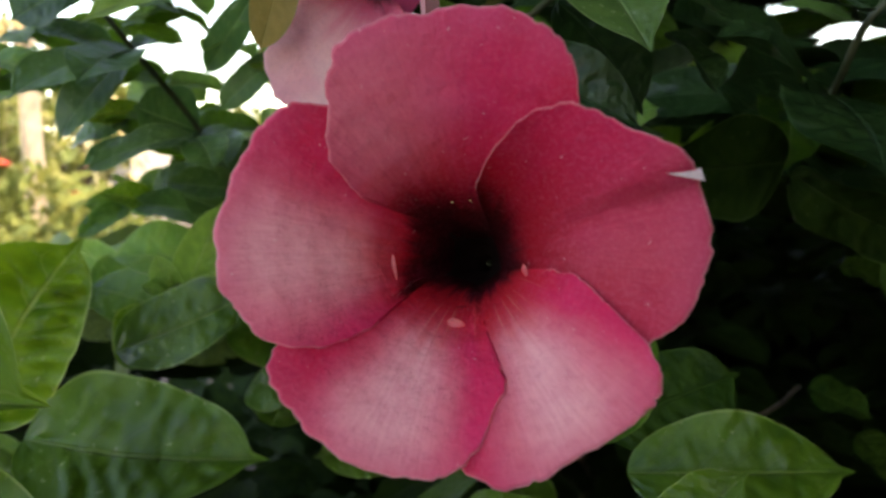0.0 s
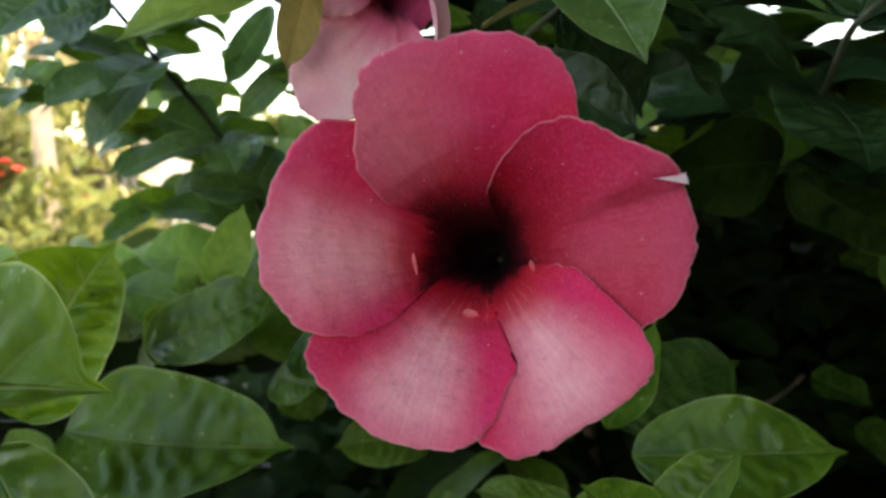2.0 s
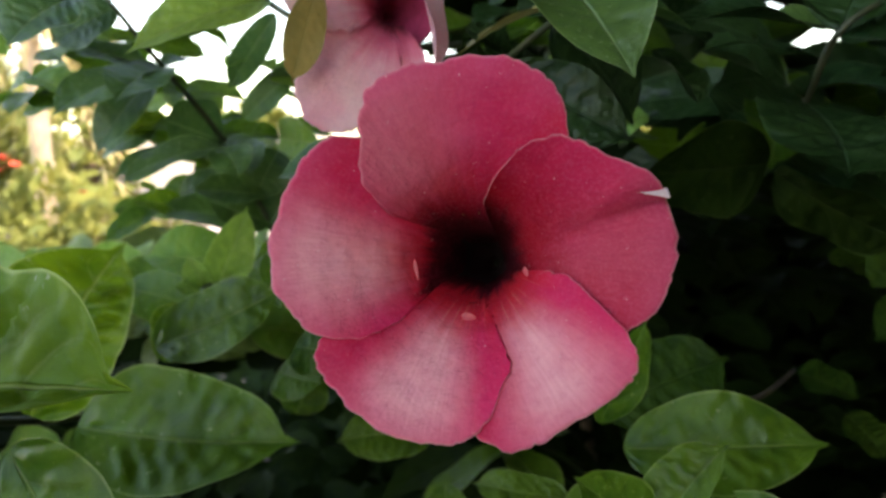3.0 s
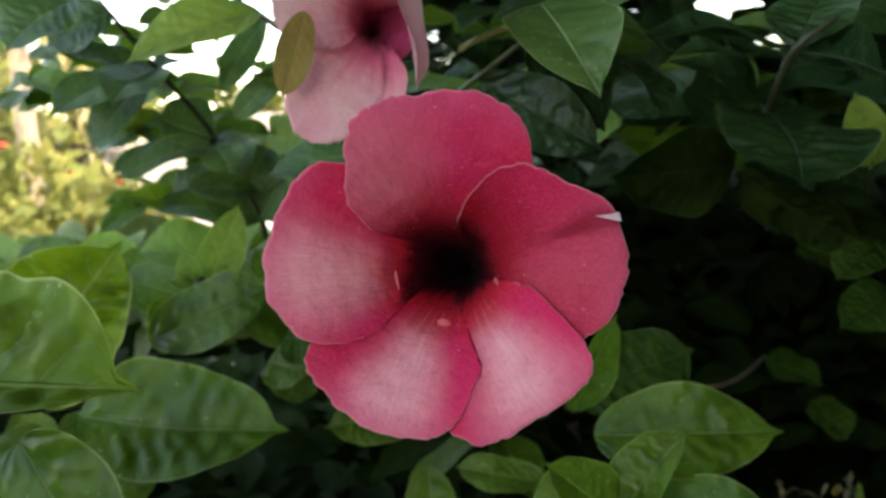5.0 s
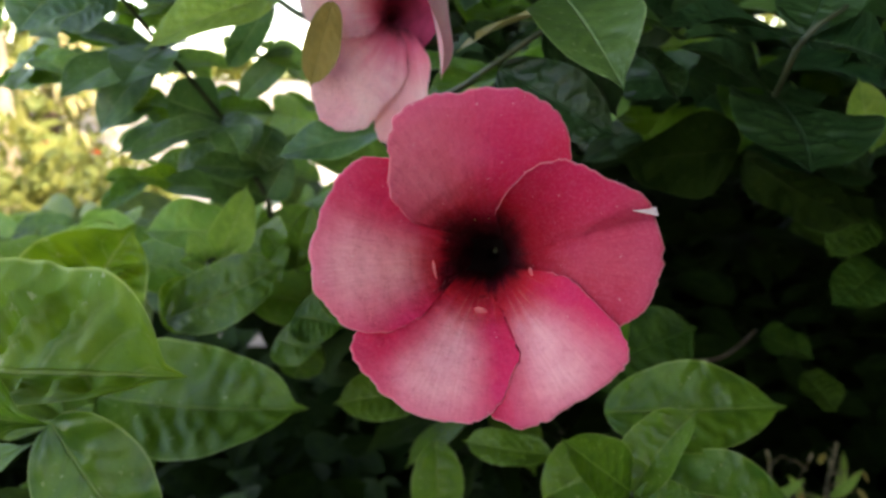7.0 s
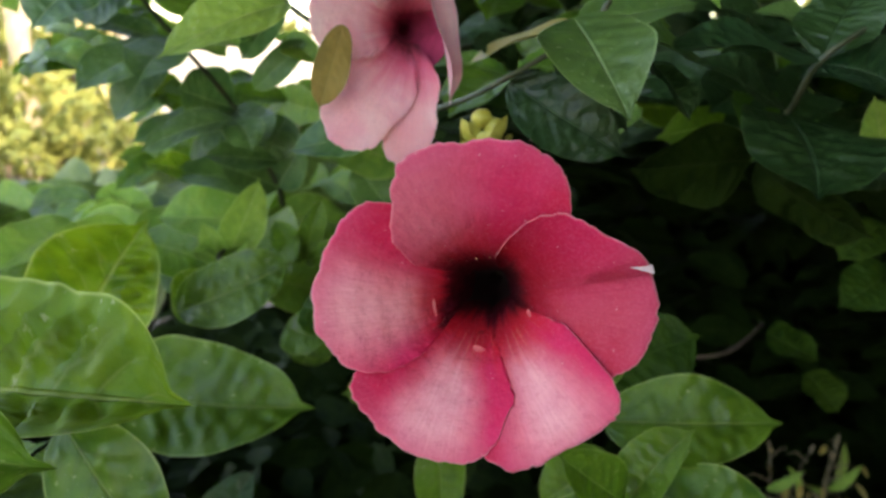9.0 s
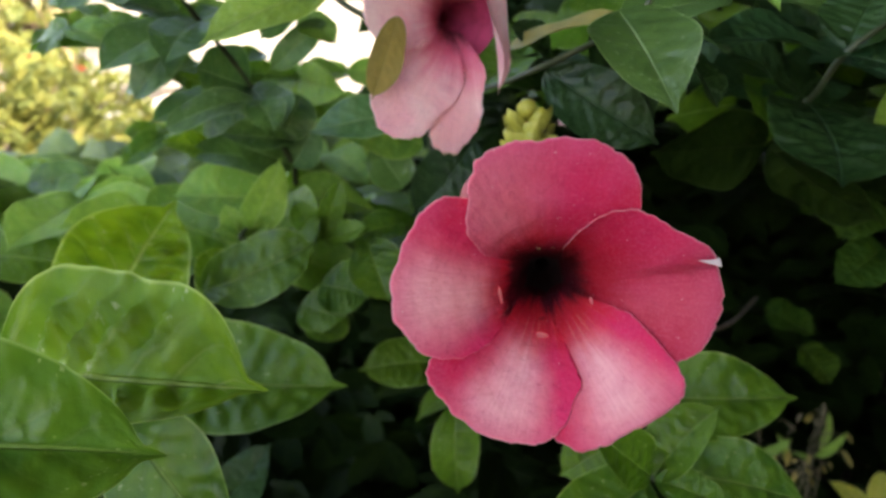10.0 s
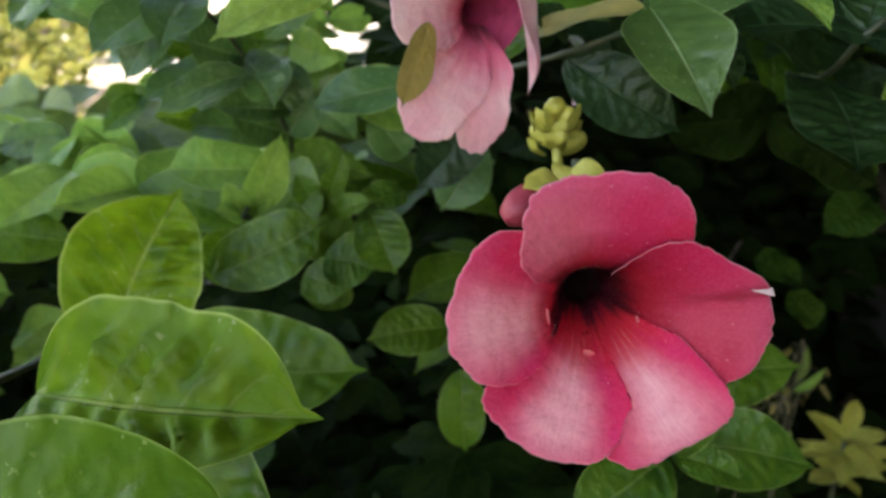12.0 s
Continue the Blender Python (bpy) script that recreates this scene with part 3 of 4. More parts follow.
leaf(f, (-0.1034, 0.38, 0.9717), (-0.1599, 0.36, 0.9822), .030, (0, -.6, .8), 12, .10, GLOSSY)
leaf(f, (-0.1583, 0.4, 0.9817), (-0.1214, 0.4, 0.9961), .030, (0, -.8, .5), 12, .10, GLOSSY)
leaf(f, (-0.154, 0.42, 0.9919), (-0.1166, 0.42, 0.9874), .026, (0, -.7, .7), 12, .10, GLOSSY)
leaf(f, (-0.1136, 0.3350, 1.0130), (-0.1560, 0.3200, 0.9980), 0.022, (0, -.6, .8), 12, 0.1, GLOSSY)
leaf(f, (-0.1399, 0.3400, 1.0508), (-0.1717, 0.3300, 1.0105), 0.022, (.1, -.7, .6), 12, 0.12, GLOSSY)
leaf(f, (-0.1122, 0.3350, 1.0130), (-0.1022, 0.3250, 0.9986), 0.020, (.1, -.7, .7), 12, 0.1, GLOSSY)
leaf(f, (-0.1001, 0.3700, 0.9875), (-0.1390, 0.3600, 0.9921), 0.022, (0, -.6, .8), 12, 0.1, GLOSSY)
leaf(f, (-0.1432, 0.3700, 0.9818), (-0.1708, 0.3600, 0.9874), 0.018, (0, -.6, .8), 12, 0.1, BRIGHT)
leaf(f, (-0.1609, 0.4000, 1.0279), (-0.1924, 0.3900, 1.0233), 0.020, (0, -.7, .7), 12, 0.1, BRIGHT)
g = branch([(0.0, 0.8, 0.9), (0.0, 0.5, 0.93), (-0.02, 0.37, 0.95), (-0.03, 0.36, 1.04)], [0.0022, 0.0018, 0.0014, 0.001])
leaf(g, (-0.0294, 0.33, 1.0109), (-0.087, 0.33, 0.9977), .028, (0, -.6, .8), 12, .10, GLOSSY)
leaf(g, (-0.0032, 0.34, 0.9942), (-0.0349, 0.33, 0.9548), .032, (.1, -.9, .3), 12, .10, SHADED)
leaf(g, (-0.0295, 0.36, 0.9878), (-0.0801, 0.35, 1.0019), .034, (0, -.7, .6), 12, .10, YOUNG)
leaf(g, (-0.0396, 0.36, 0.9642), (-0.0577, 0.36, 0.9889), .026, (0, -.8, .5), 12, .10, GLOSSY)
leaf(g, (0.0004, 0.36, 0.974), (-0.021, 0.35, 0.9351), .030, (.1, -.85, .4), 12, .10, GLOSSY)
r = branch([(0.30, 0.95, 0.95), (0.22, 0.6, 1.0), (0.16, 0.36, 1.01), (0.1257, 0.257, 1.0239), (0.1224, 0.228, 1.0438), (0.1452, 0.235, 1.0583), (0.19, 0.25, 1.085)], [0.002, 0.0016, 0.0014, 0.0013, 0.0012, 0.0010, 0.0008])
branch([(0.10, 0.43, 0.858), (0.1311, 0.42, 0.8567), (0.1764, 0.43, 0.8539), (0.23, 0.5, 0.85)], [0.0014, 0.0013, 0.0013, 0.0014], WOOD)


# ---- flowers ----
def corolla_height(radius, flare):
    """How far the corolla stands forward of its rim plane, by the distance from its axis."""
    knots = [(0, -60), (4, -49), (6, -41), (8.2, -31), (10, -23.5), (12.5, -17.5), (16, -12), (20, -8), (25, -4.5), (30, -2), (36, 0), (44, 1), (60, 1)]
    r = radius * 1000
    for (r0, h0), (r1, h1) in zip(knots, knots[1:]):
        if r <= r1:
            return flare * (h0 + (h1 - h0) * smooth(r, r0, r1) * 0.35 + (h1 - h0) * (r - r0) / (r1 - r0) * 0.65) / 1000
    return 0.001 * flare


def petal(parent, angle, length, half_width, material, seed, under=None, flare=1.0, lift=0.0006, curl=0.0004, bend=0.0, crease=None, wide=140, narrow=142, blunt=2.5, tip=None, back=0.42, label=""):
    """One lobe of the corolla, fanned out from the funnel: its leading side lies over the next lobe, its other side is tucked under the one before."""
    rows, cols, s0 = 32, 93, 0.0050
    wob = random.Random(seed).uniform(0, 50)
    centre, reach = 0.58 * length, 0.42 * length
    verts, uvs, edges = [], [], []
    for i in range(rows):
        v = (i / (rows - 1)) ** 0.85
        for k in range(cols):
            u = 2 * k / (cols - 1) - 1
            w = radians(u * (wide if u > 0 else narrow))
            c, d = math.cos(w), math.sin(w)
            power = 2 / (tip if tip and u > 0 and c > 0 else blunt)
            px = centre + (reach if c > 0 or u < 0 else back * length) * math.copysign(abs(c) ** power, c)
            py = (half_width if u > 0 else under or half_width) * math.copysign(abs(d) ** power, d)
            rim = noise.noise((u * 3.1 + wob, 0.2, 0.3)) + 0.5 * noise.noise((u * 9 + wob, 4.2, 0.3)) + 0.32 * noise.noise((u * 24 + wob, 7.7, 0.3)) + 0.22 * noise.noise((u * 55 + wob, 2.7, 0.3))
            rim *= min(1.0, length / 0.034)
            px, py = px + 0.0017 * rim * c, py + 0.0017 * rim * d
            fx, fy = s0, u * 0.0032
            x, y = fx + (px - fx) * v, fy + (py - fy) * v
            radius = math.hypot(x, y)
            edge = v ** 7
            over = smooth(u, 0.35, 1.0) * smooth(v, 0.3, 0.9)
            z = corolla_height(radius + (max(radius, 0.0112) - radius) * over, flare)
            z += lift * u * smooth(v, 0.1, 0.5)
            z += curl * max(0.0, u) ** 3 * v
            z += bend * max(0.0, radius / length - 0.35) ** 1.6
            z += 0.0004 * edge * rim + 0.0003 * noise.noise((u * 1.8 + wob, v * 2.0, 9.0))
            if crease:
                z += crease[0] * math.exp(-((u - crease[1]) / (0.10 if u < crease[1] else 0.5)) ** 2) * smooth(v, 0.2, 0.9)
            verts.append((x, y, z))
            uvs.append((0.5 + math.degrees(math.atan2(y, x)) / 110, radius / length))
            edges.append(max(v, 0.0) ** 3 if i else 0.0)
    turn = Matrix.Rotation(radians(angle), 4, "Z")
    me = mesh_from("petal", [turn @ Vector(p) for p in verts], grid_faces(rows, cols), material, uvs)
    me.attributes.new("edge", "FLOAT", "POINT").data.foreach_set("value", edges)
    ob = part("petal", me, parent, label)
    solid = ob.modifiers.new("thickness", "SOLIDIFY")
    solid.thickness, solid.offset = 0.0003, -1
    return ob


def flower_frame(centre, outward, up=(0, 0, 1)):
    z = Vector(outward).normalized()
    x = Vector(up).cross(z).normalized()
    m = Matrix((x, z.cross(x), z)).transposed().to_4x4()
    m.translation = Vector(centre)
    return m


def lathe(name, profile, material, sides=28, fluting=0.0):
    """A turned shape about z from (radius, height) pairs, with soft flutes."""
    verts = []
    for r0, z in profile:
        for k in range(sides):
            w = 2 * math.pi * k / sides
            r1 = r0 * (1 + fluting * math.cos(5 * w))
            verts.append((r1 * math.cos(w), r1 * math.sin(w), z))
    faces = [(i * sides + k, i * sides + (k + 1) % sides, (i + 1) * sides + (k + 1) % sides, (i + 1) * sides + k) for i in range(len(profile) - 1) for k in range(sides)]
    return mesh_from(name, verts, faces, material)


def sepals(parent, height, count=5, size=0.017, spread=0.55):
    """Pointed yellow-green sepals clasping the foot of a tube."""
    for k in range(count):
        verts, faces, uvs = leaf_data(size, size * 0.42, 16, 0.22, 12, 3, 700 + k, 0.2)
        m = Matrix.Rotation(2 * math.pi * k / count + 0.3, 4, "Z") @ Matrix.Translation((0.0028, 0, height)) @ Matrix.Rotation(-math.pi / 2, 4, "Z") @ Matrix.Rotation(math.pi / 2 - spread, 4, "X")
        part("sepal", mesh_from("sepal", verts, faces, SEPAL, uvs), parent, "", m)


# the large open flower
flower = tagged(new("allamanda_flower"), "large open rose-pink flower with five overlapping petals and a dark throat", "flower", "allamanda flowers")
flower.matrix_world = flower_frame((0.0018, 0.1165, 0.9895), (-0.12, -1, 0.17))
petal(flower, 91, 0.0382, 0.0205, ROSE, 3, under=0.0205)
petal(flower, 173, 0.0374, 0.0178, WEDGE, 8, under=0.0215, wide=165, back=0.33)
petal(flower, 250, 0.0356, 0.0152, FLAME, 13, under=0.0205, wide=162, back=0.28, blunt=2.8)
petal(flower, 308, 0.0376, 0.0152, FLAME, 21, under=0.0200, wide=150, back=0.30, tip=5.5)
petal(flower, 16, 0.0390, 0.0172, CREASED, 34, under=0.0206, lift=0.0030, curl=0.0042, crease=(0.0030, 0.16), wide=152, blunt=2.5, tip=1.38, back=0.44)
part("throat", lathe("throat", [(0.0001, -0.0785), (0.0019, -0.077), (0.0022, -0.062), (0.004, -0.052), (0.0062, -0.0430), (0.0084, -0.0345), (0.0096, -0.0300), (0.0125, -0.0205), (0.0160, -0.0145)], TUBE, 30, 0.04), flower, "dark maroon funnel")
part("tube", lathe("tube", [(0.0016, -0.080), (0.0022, -0.076), (0.0028, -0.064), (0.0052, -0.050), (0.0078, -0.0395), (0.0104, -0.0290), (0.0135, -0.0210)], ROSE, 30, 0.03), flower, "pink outside of the funnel")
sepals(flower, -0.078)
calyx = Vector((0.0004, 0.163, 1.0111))
for tip in ((-0.0107, 0.158, 1.0121), (0.0111, 0.16, 1.0141), (0.0034, 0.166, 1.0146), (-0.0062, 0.156, 1.0096), (0.0062, 0.157, 1.0102)):
    verts, faces, uvs = leaf_data((Vector(tip) - calyx).length * 1.15, 0.0095, 20, 0.2, 14, 3, 740, 0.2, 0.4)
    part("sepal", mesh_from("sepal", verts, faces, SEPAL, uvs), flower, "", flower.matrix_world.inverted() @ leaf_pose(calyx, tip, (0, -0.4, 1)))
stem("stalk", [(0, 0, -0.078), (0.001, 0.004, -0.086), (0.003, 0.014, -0.094), (0.004, 0.03, -0.099)], [0.0016, 0.0015, 0.0015, 0.0015], STEM, flower)
# pale curled feet of the lobes around the funnel
for x, y, turn, size, broad in ((-0.0121, -0.0022, 0.15, 0.0050, 0.22), (-0.0008, -0.0120, 1.3, 0.0034, 0.60), (0.0112, -0.0024, 0.3, 0.0024, 0.4)):
    verts, faces, uvs = leaf_data(size, size * broad, 20, 0.12, 12, 4, 720, 0.0, 0.45)
    part("petal_curl", mesh_from("petal_curl", verts, faces, CURL, uvs), flower, "pale curled petal foot", Matrix.Translation((x, y, -0.0170)) @ Matrix.Rotation(turn, 4, "Z") @ Matrix.Translation((0, -size / 2, 0)))
# pale anther tips just inside the mouth of the funnel
for x, y, turn in ((-0.0024, 0.0098, 0.6), (0.0008, 0.0101, -0.2)):
    verts, faces, uvs = leaf_data(0.0026, 0.0008, 20, 0.1, 8, 2, 725, 0.0, 0.45)
    part("stamen", mesh_from("stamen", verts, faces, STRAW), flower, "pale straw-coloured anther", Matrix.Translation((x, y, -0.0215)) @ Matrix.Rotation(turn, 4, "Z") @ Matrix.Rotation(-0.9, 4, "X"))
# the small turned-over corner on the right petal
fold_verts = [(0.0318 + 0.0054 * k / 8 + 0.0004 * j / 3, 0.0118 + 0.0008 * k / 8 - 0.0020 * (j / 3) * (k / 8), 0.0024 + 0.0008 * math.sin(1.5 * j / 3) * k / 8) for k in range(9) for j in range(4)]
part("petal_fold", mesh_from("petal_fold", fold_verts, grid_faces(9, 4), PALE_PINK), flower, "pale turned-over petal corner")

# the drooping flower behind it
faded = tagged(new("allamanda_flower"), "fading pale pink flower hanging with drooping petals", "flower", "allamanda flowers")
faded.matrix_world = flower_frame((-0.0140, 0.198, 1.0530), (0.22, -1, -0.02))
petal(faded, 231, 0.0440, 0.0125, FADED, 41, under=0.0125, flare=0.5, bend=-0.006, lift=0.0010, narrow=120)
petal(faded, 264, 0.0440, 0.0080, FADED, 47, under=0.0100, flare=0.5, bend=-0.010, lift=0.0018, tip=1.9, blunt=2.2)
petal(faded, 160, 0.0350, 0.0165, FADED, 52, flare=0.5, bend=0.002, lift=0.0018)
petal(faded, 95, 0.0300, 0.0165, FADED, 57, flare=0.5)
side_data = leaf_data(0.040, 0.015, 26, 0.12, 20, 4, 66, 0.0)
part("petal", mesh_from("petal", side_data[0], side_data[1], FADED, [(q, 0.6 + 0.4 * w) for q, w in side_data[2]]), faded, "", faded.matrix_world.inverted() @ leaf_pose((-0.0145, 0.190, 1.0690), (-0.0062, 0.192, 1.0335), (0.93, -0.36, 0)))
part("throat", lathe("throat", [(0.0001, -0.0425), (0.0019, -0.042), (0.0022, -0.036), (0.004, -0.0285), (0.0062, -0.0230), (0.0084, -0.0180), (0.0096, -0.0150), (0.0125, -0.0108)], MAROON, 30, 0.04), faded, "dark maroon funnel")
part("tube", lathe("tube", [(0.0016, -0.056), (0.0022, -0.050), (0.0028, -0.042), (0.0052, -0.030), (0.0078, -0.0225), (0.0104, -0.0165), (0.013, -0.0125)], FADED, 30, 0.03), faded, "pink outside of the funnel")
sepals(faded, -0.054)


# the buds
def bud(parent, base, tip, width, material, name="bud"):
    length = (Vector(tip) - Vector(base)).length
    prof = [(max(0.0002, width / 2 * (t ** 0.6) * (1 - t) ** 0.45 / 0.58), length * t) for t in [k / 12 for k in range(13)]]
    ob = part(name, lathe(name, prof, material, 16, 0.07), parent)
    z = (Vector(tip) - Vector(base)).normalized()
    x = z.orthogonal().normalized()
    m = Matrix((x, z.cross(x), z)).transposed().to_4x4()
    m.translation = Vector(base)
    ob.matrix_basis = m
    return ob


cluster = tagged(new("bud_cluster"), "tight cluster of yellow-green flower buds above the open flower", "flower bud")
centre = Vector((0.0058, 0.200, 1.0185))
rnd = random.Random(12)
for k in range(8):
    w, tier = 2.4 * k, k / 7
    side = Vector((math.cos(w), math.sin(w), 0)) * (0.0058 - 0.0040 * tier)
    foot = centre + side * 0.55 + Vector((0, 0, -0.0085 + 0.0125 * tier))
    bud(cluster, foot, foot + side * 1.1 + Vector((0, 0, rnd.uniform(0.0058, 0.0080))), rnd.uniform(0.0064, 0.0080), SEPAL)
for k in range(11):
    w, tier = 2.4 * k + 0.7, k / 11
    foot = centre + Vector((0.0030 * math.cos(w), 0.0030 * math.sin(w), -0.0105 + 0.011 * tier))
    verts, faces, uvs = leaf_data(rnd.uniform(0.0085, 0.0110), rnd.uniform(0.0075, 0.0092), 30, -0.40, 12, 4, 760 + k, 0.0, 0.32)
    part("bract", mesh_from("bract", verts, faces, SEPAL, uvs), cluster, "", leaf_pose(foot, foot + Vector((math.cos(w) * (1 - 0.6 * tier), math.sin(w) * (1 - 0.6 * tier), 0.9)), (-math.cos(w), -math.sin(w), 1.2)))
stem("bud_stalk", [centre + Vector((0, 0, -0.004)), centre + Vector((0.001, -0.003, -0.012)), centre + Vector((0.0015, -0.010, -0.0185)), centre + Vector((0.0, 0.02, -0.03))], [0.0018, 0.0016, 0.0016, 0.0016], SEPAL, cluster)
verts, faces, uvs = leaf_data(0.014, 0.009, 20, 0.15, 14, 4, 788, 0.3, 0.5)
tagged(part("fallen_petal", mesh_from("fallen_petal", verts, faces, FADED, [(q, 0.6 + 0.4 * w) for q, w in uvs]), None, "wilted pale pink petal caught among the leaves", leaf_pose((0.0365, 0.2700, 1.0204), (0.0259, 0.2650, 1.0105), (0.2, -0.9, 0.3))), category="petal")
red_bud = tagged(new("flower_bud"), "closed dark red flower bud beside the open flower", "flower bud")
bud(red_bud, (-0.0030, 0.165, 1.0098), (-0.0172, 0.155, 1.0040), 0.013, BUD_RED, "bud_body")

# ---- leafy filling behind, in whorls ----
rnd = random.Random(77)


def thicket_spot(low, high, crown):
    """A place in the shrub's body: low on the garden side, where the view opens, hollow beside the open flower, and
    high on the right.
    """
    while True:
        x, y, z = (rnd.uniform(l, t) for l, t in zip(low, high))
        side = math.degrees(math.atan2(x + 0.02, y + 0.04))
        rise = math.degrees(math.atan2(z - 1.03, math.hypot(x + 0.02, y + 0.04)))
        if side < -20 and rise > -8.5:
            continue
        if side < 0 and rise > crown:
            continue
        if -26 < side < 3 and rise < -16 and y < 1.3 and z > 0.5:
            continue
        if side > 7 and -30 < rise < 1 and y < 0.95:
            continue
        if 8 < side < 33 and -1 < rise < 10:
            continue
        return Vector((x, y, z))


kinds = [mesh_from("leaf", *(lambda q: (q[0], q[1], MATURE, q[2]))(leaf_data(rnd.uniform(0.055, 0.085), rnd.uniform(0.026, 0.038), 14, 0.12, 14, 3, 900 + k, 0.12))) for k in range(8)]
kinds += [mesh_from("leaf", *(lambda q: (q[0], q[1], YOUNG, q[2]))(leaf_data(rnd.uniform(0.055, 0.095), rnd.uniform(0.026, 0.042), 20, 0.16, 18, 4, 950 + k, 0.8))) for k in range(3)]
# dark kinds for the right, with shade painted into the leaf colour
kinds += [mesh_from("leaf", *(lambda q: (q[0], q[1], SHADED, q[2]))(leaf_data(rnd.uniform(0.06, 0.09), rnd.uniform(0.030, 0.042), 14, 0.12, 14, 3, 970 + k, 0.3))) for k in range(4)]
filling = stem("branch", [(0.25, 1.1, 0.0), (0.2, 1.05, 0.4), (0.15, 1.0, 0.8), (0.2, 1.0, 1.2)], [0.012, 0.01, 0.007, 0.003], WOOD, shrub, 10)
twigs = stem("branch", [(-0.16, 1.05, 0.9), (-0.14, 0.8, 0.93), (-0.15, 0.6, 0.96), (-0.16, 0.5, 0.985)], [0.004, 0.003, 0.002, 0.001], STEM, shrub)
for k in range(72):
    spot = thicket_spot((-0.42, 0.36, 0.62), (0.50, 0.52, 1.22), -9)
    if spot.x > 0.03 and spot.z < 1.06:
        continue
    axis = Vector((rnd.gauss(0, 0.5), rnd.gauss(-0.3, 0.4), 1)).normalized()
    turn = rnd.uniform(0, 6.3)
    for j in range(4):
        w = turn + j * math.pi / 2 + rnd.uniform(-0.3, 0.3)
        out = Vector((math.cos(w), math.sin(w), rnd.uniform(-0.5, 0.25))).normalized()
        garden_side = spot.x < -0.04
        part("leaf", kinds[rnd.choice((2, 5, 8, 9, 10)) if garden_side else rnd.randrange(8)], filling, "", leaf_pose(spot, spot + out, axis + Vector((0, -1.0 if garden_side else -0.3, 0.2))))


ZONES = [(16, -34, -6, -12, -6, 0.46, 0.85), (12, -20, -4, -7, 0, 0.45, 0.8), (2, -30, -19, 1, 11, 0.42, 0.6), (2, -19, -7, 2, 6, 0.45, 0.7), (1, -30, -8, 10, 15, 0.42, 0.6), (96, 6, 34, -4, 13, 0.45, 0.95)]
sprays = [zone[1:] for zone in ZONES for _ in range(zone[0])]
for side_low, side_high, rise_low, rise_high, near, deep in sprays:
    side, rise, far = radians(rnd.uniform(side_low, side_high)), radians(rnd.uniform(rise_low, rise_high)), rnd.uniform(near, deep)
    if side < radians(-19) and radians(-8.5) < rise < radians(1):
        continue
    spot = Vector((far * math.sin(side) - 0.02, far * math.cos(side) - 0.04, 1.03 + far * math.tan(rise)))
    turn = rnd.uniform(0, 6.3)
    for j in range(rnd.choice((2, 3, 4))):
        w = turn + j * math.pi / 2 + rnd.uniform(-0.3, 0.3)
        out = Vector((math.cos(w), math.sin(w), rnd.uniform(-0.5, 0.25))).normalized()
        # right sprays take mostly shade-painted kinds, left ones mostly pale kinds to look lit
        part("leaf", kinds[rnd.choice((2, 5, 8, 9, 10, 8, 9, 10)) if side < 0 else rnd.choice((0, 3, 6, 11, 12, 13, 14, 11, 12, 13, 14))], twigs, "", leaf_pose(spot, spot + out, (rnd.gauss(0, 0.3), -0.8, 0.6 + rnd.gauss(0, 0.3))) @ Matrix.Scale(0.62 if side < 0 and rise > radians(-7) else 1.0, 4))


for k in range(18):
    side, rise, far = radians(rnd.uniform(-29, -9)), radians(rnd.uniform(1.5, 13)), rnd.uniform(0.40, 0.62)
    spot = Vector((far * math.sin(side) - 0.02, far * math.cos(side) - 0.04, 1.03 + far * math.tan(rise)))
    turn = rnd.uniform(0, 6.3)
    for j in range(rnd.choice((2, 3, 3))):
        w = turn + j * math.pi / 2 + rnd.uniform(-0.4, 0.4)
        out = Vector((math.cos(w), math.sin(w), rnd.uniform(-0.6, 0.2))).normalized()
        part("leaf", kinds[rnd.choice((2, 5, 1, 8, 9, 10))], twigs, "", leaf_pose(spot, spot + out, (rnd.gauss(0, 0.4), -0.6, 0.6 + rnd.gauss(0, 0.4))) @ Matrix.Scale(rnd.uniform(0.42, 0.65), 4))


screen = random.Random(44)
for k in range(25):
    low = k > 10
    side, rise, far = radians(screen.uniform(-20, -11) if low else screen.uniform(-27, -19)), radians(screen.uniform(-6, 0.5) if low else screen.uniform(1, 7)), screen.uniform(0.45, 0.6)
    spot = Vector((far * math.sin(side) - 0.02, far * math.cos(side) - 0.04, 1.03 + far * math.tan(rise)))
    for j in range(2):
        w = screen.uniform(0, 6.3)
        out = Vector((math.cos(w), math.sin(w), screen.uniform(-0.6, 0.2))).normalized()
        part("leaf", kinds[screen.choice((0, 3, 6, 2, 5))], twigs, "", leaf_pose(spot, spot + out, (screen.gauss(0, 0.4), -0.6, 0.6)) @ Matrix.Scale(screen.uniform(0.45, 0.65), 4))


def leafy(name, spots, size, material, parent=None, shape=(6, 1)):
    """Many small blades joined into one mesh."""
    verts, faces, uvs = [], [], []
    protos = [leaf_data(1.0, rnd.uniform(0.38, 0.52), 14, 0.12, shape[0], shape[1], 300 + q, 0.0) for q in range(5)]
    for spot, out, axis in spots:
        pv, pf, pu = protos[rnd.randrange(5)]
        m = leaf_pose(spot, spot + out, axis) @ Matrix.Scale(size * rnd.uniform(0.7, 1.3), 4)
        n = len(verts)
        verts.extend(m @ Vector(p) for p in pv)
        faces.extend(tuple(n + i for i in q) for q in pf)
        uvs.extend(pu)
    ob = new(name, mesh_from(name, verts, faces, material, uvs))
    ob.parent = parent
    return tagged(ob, kind="stuff")


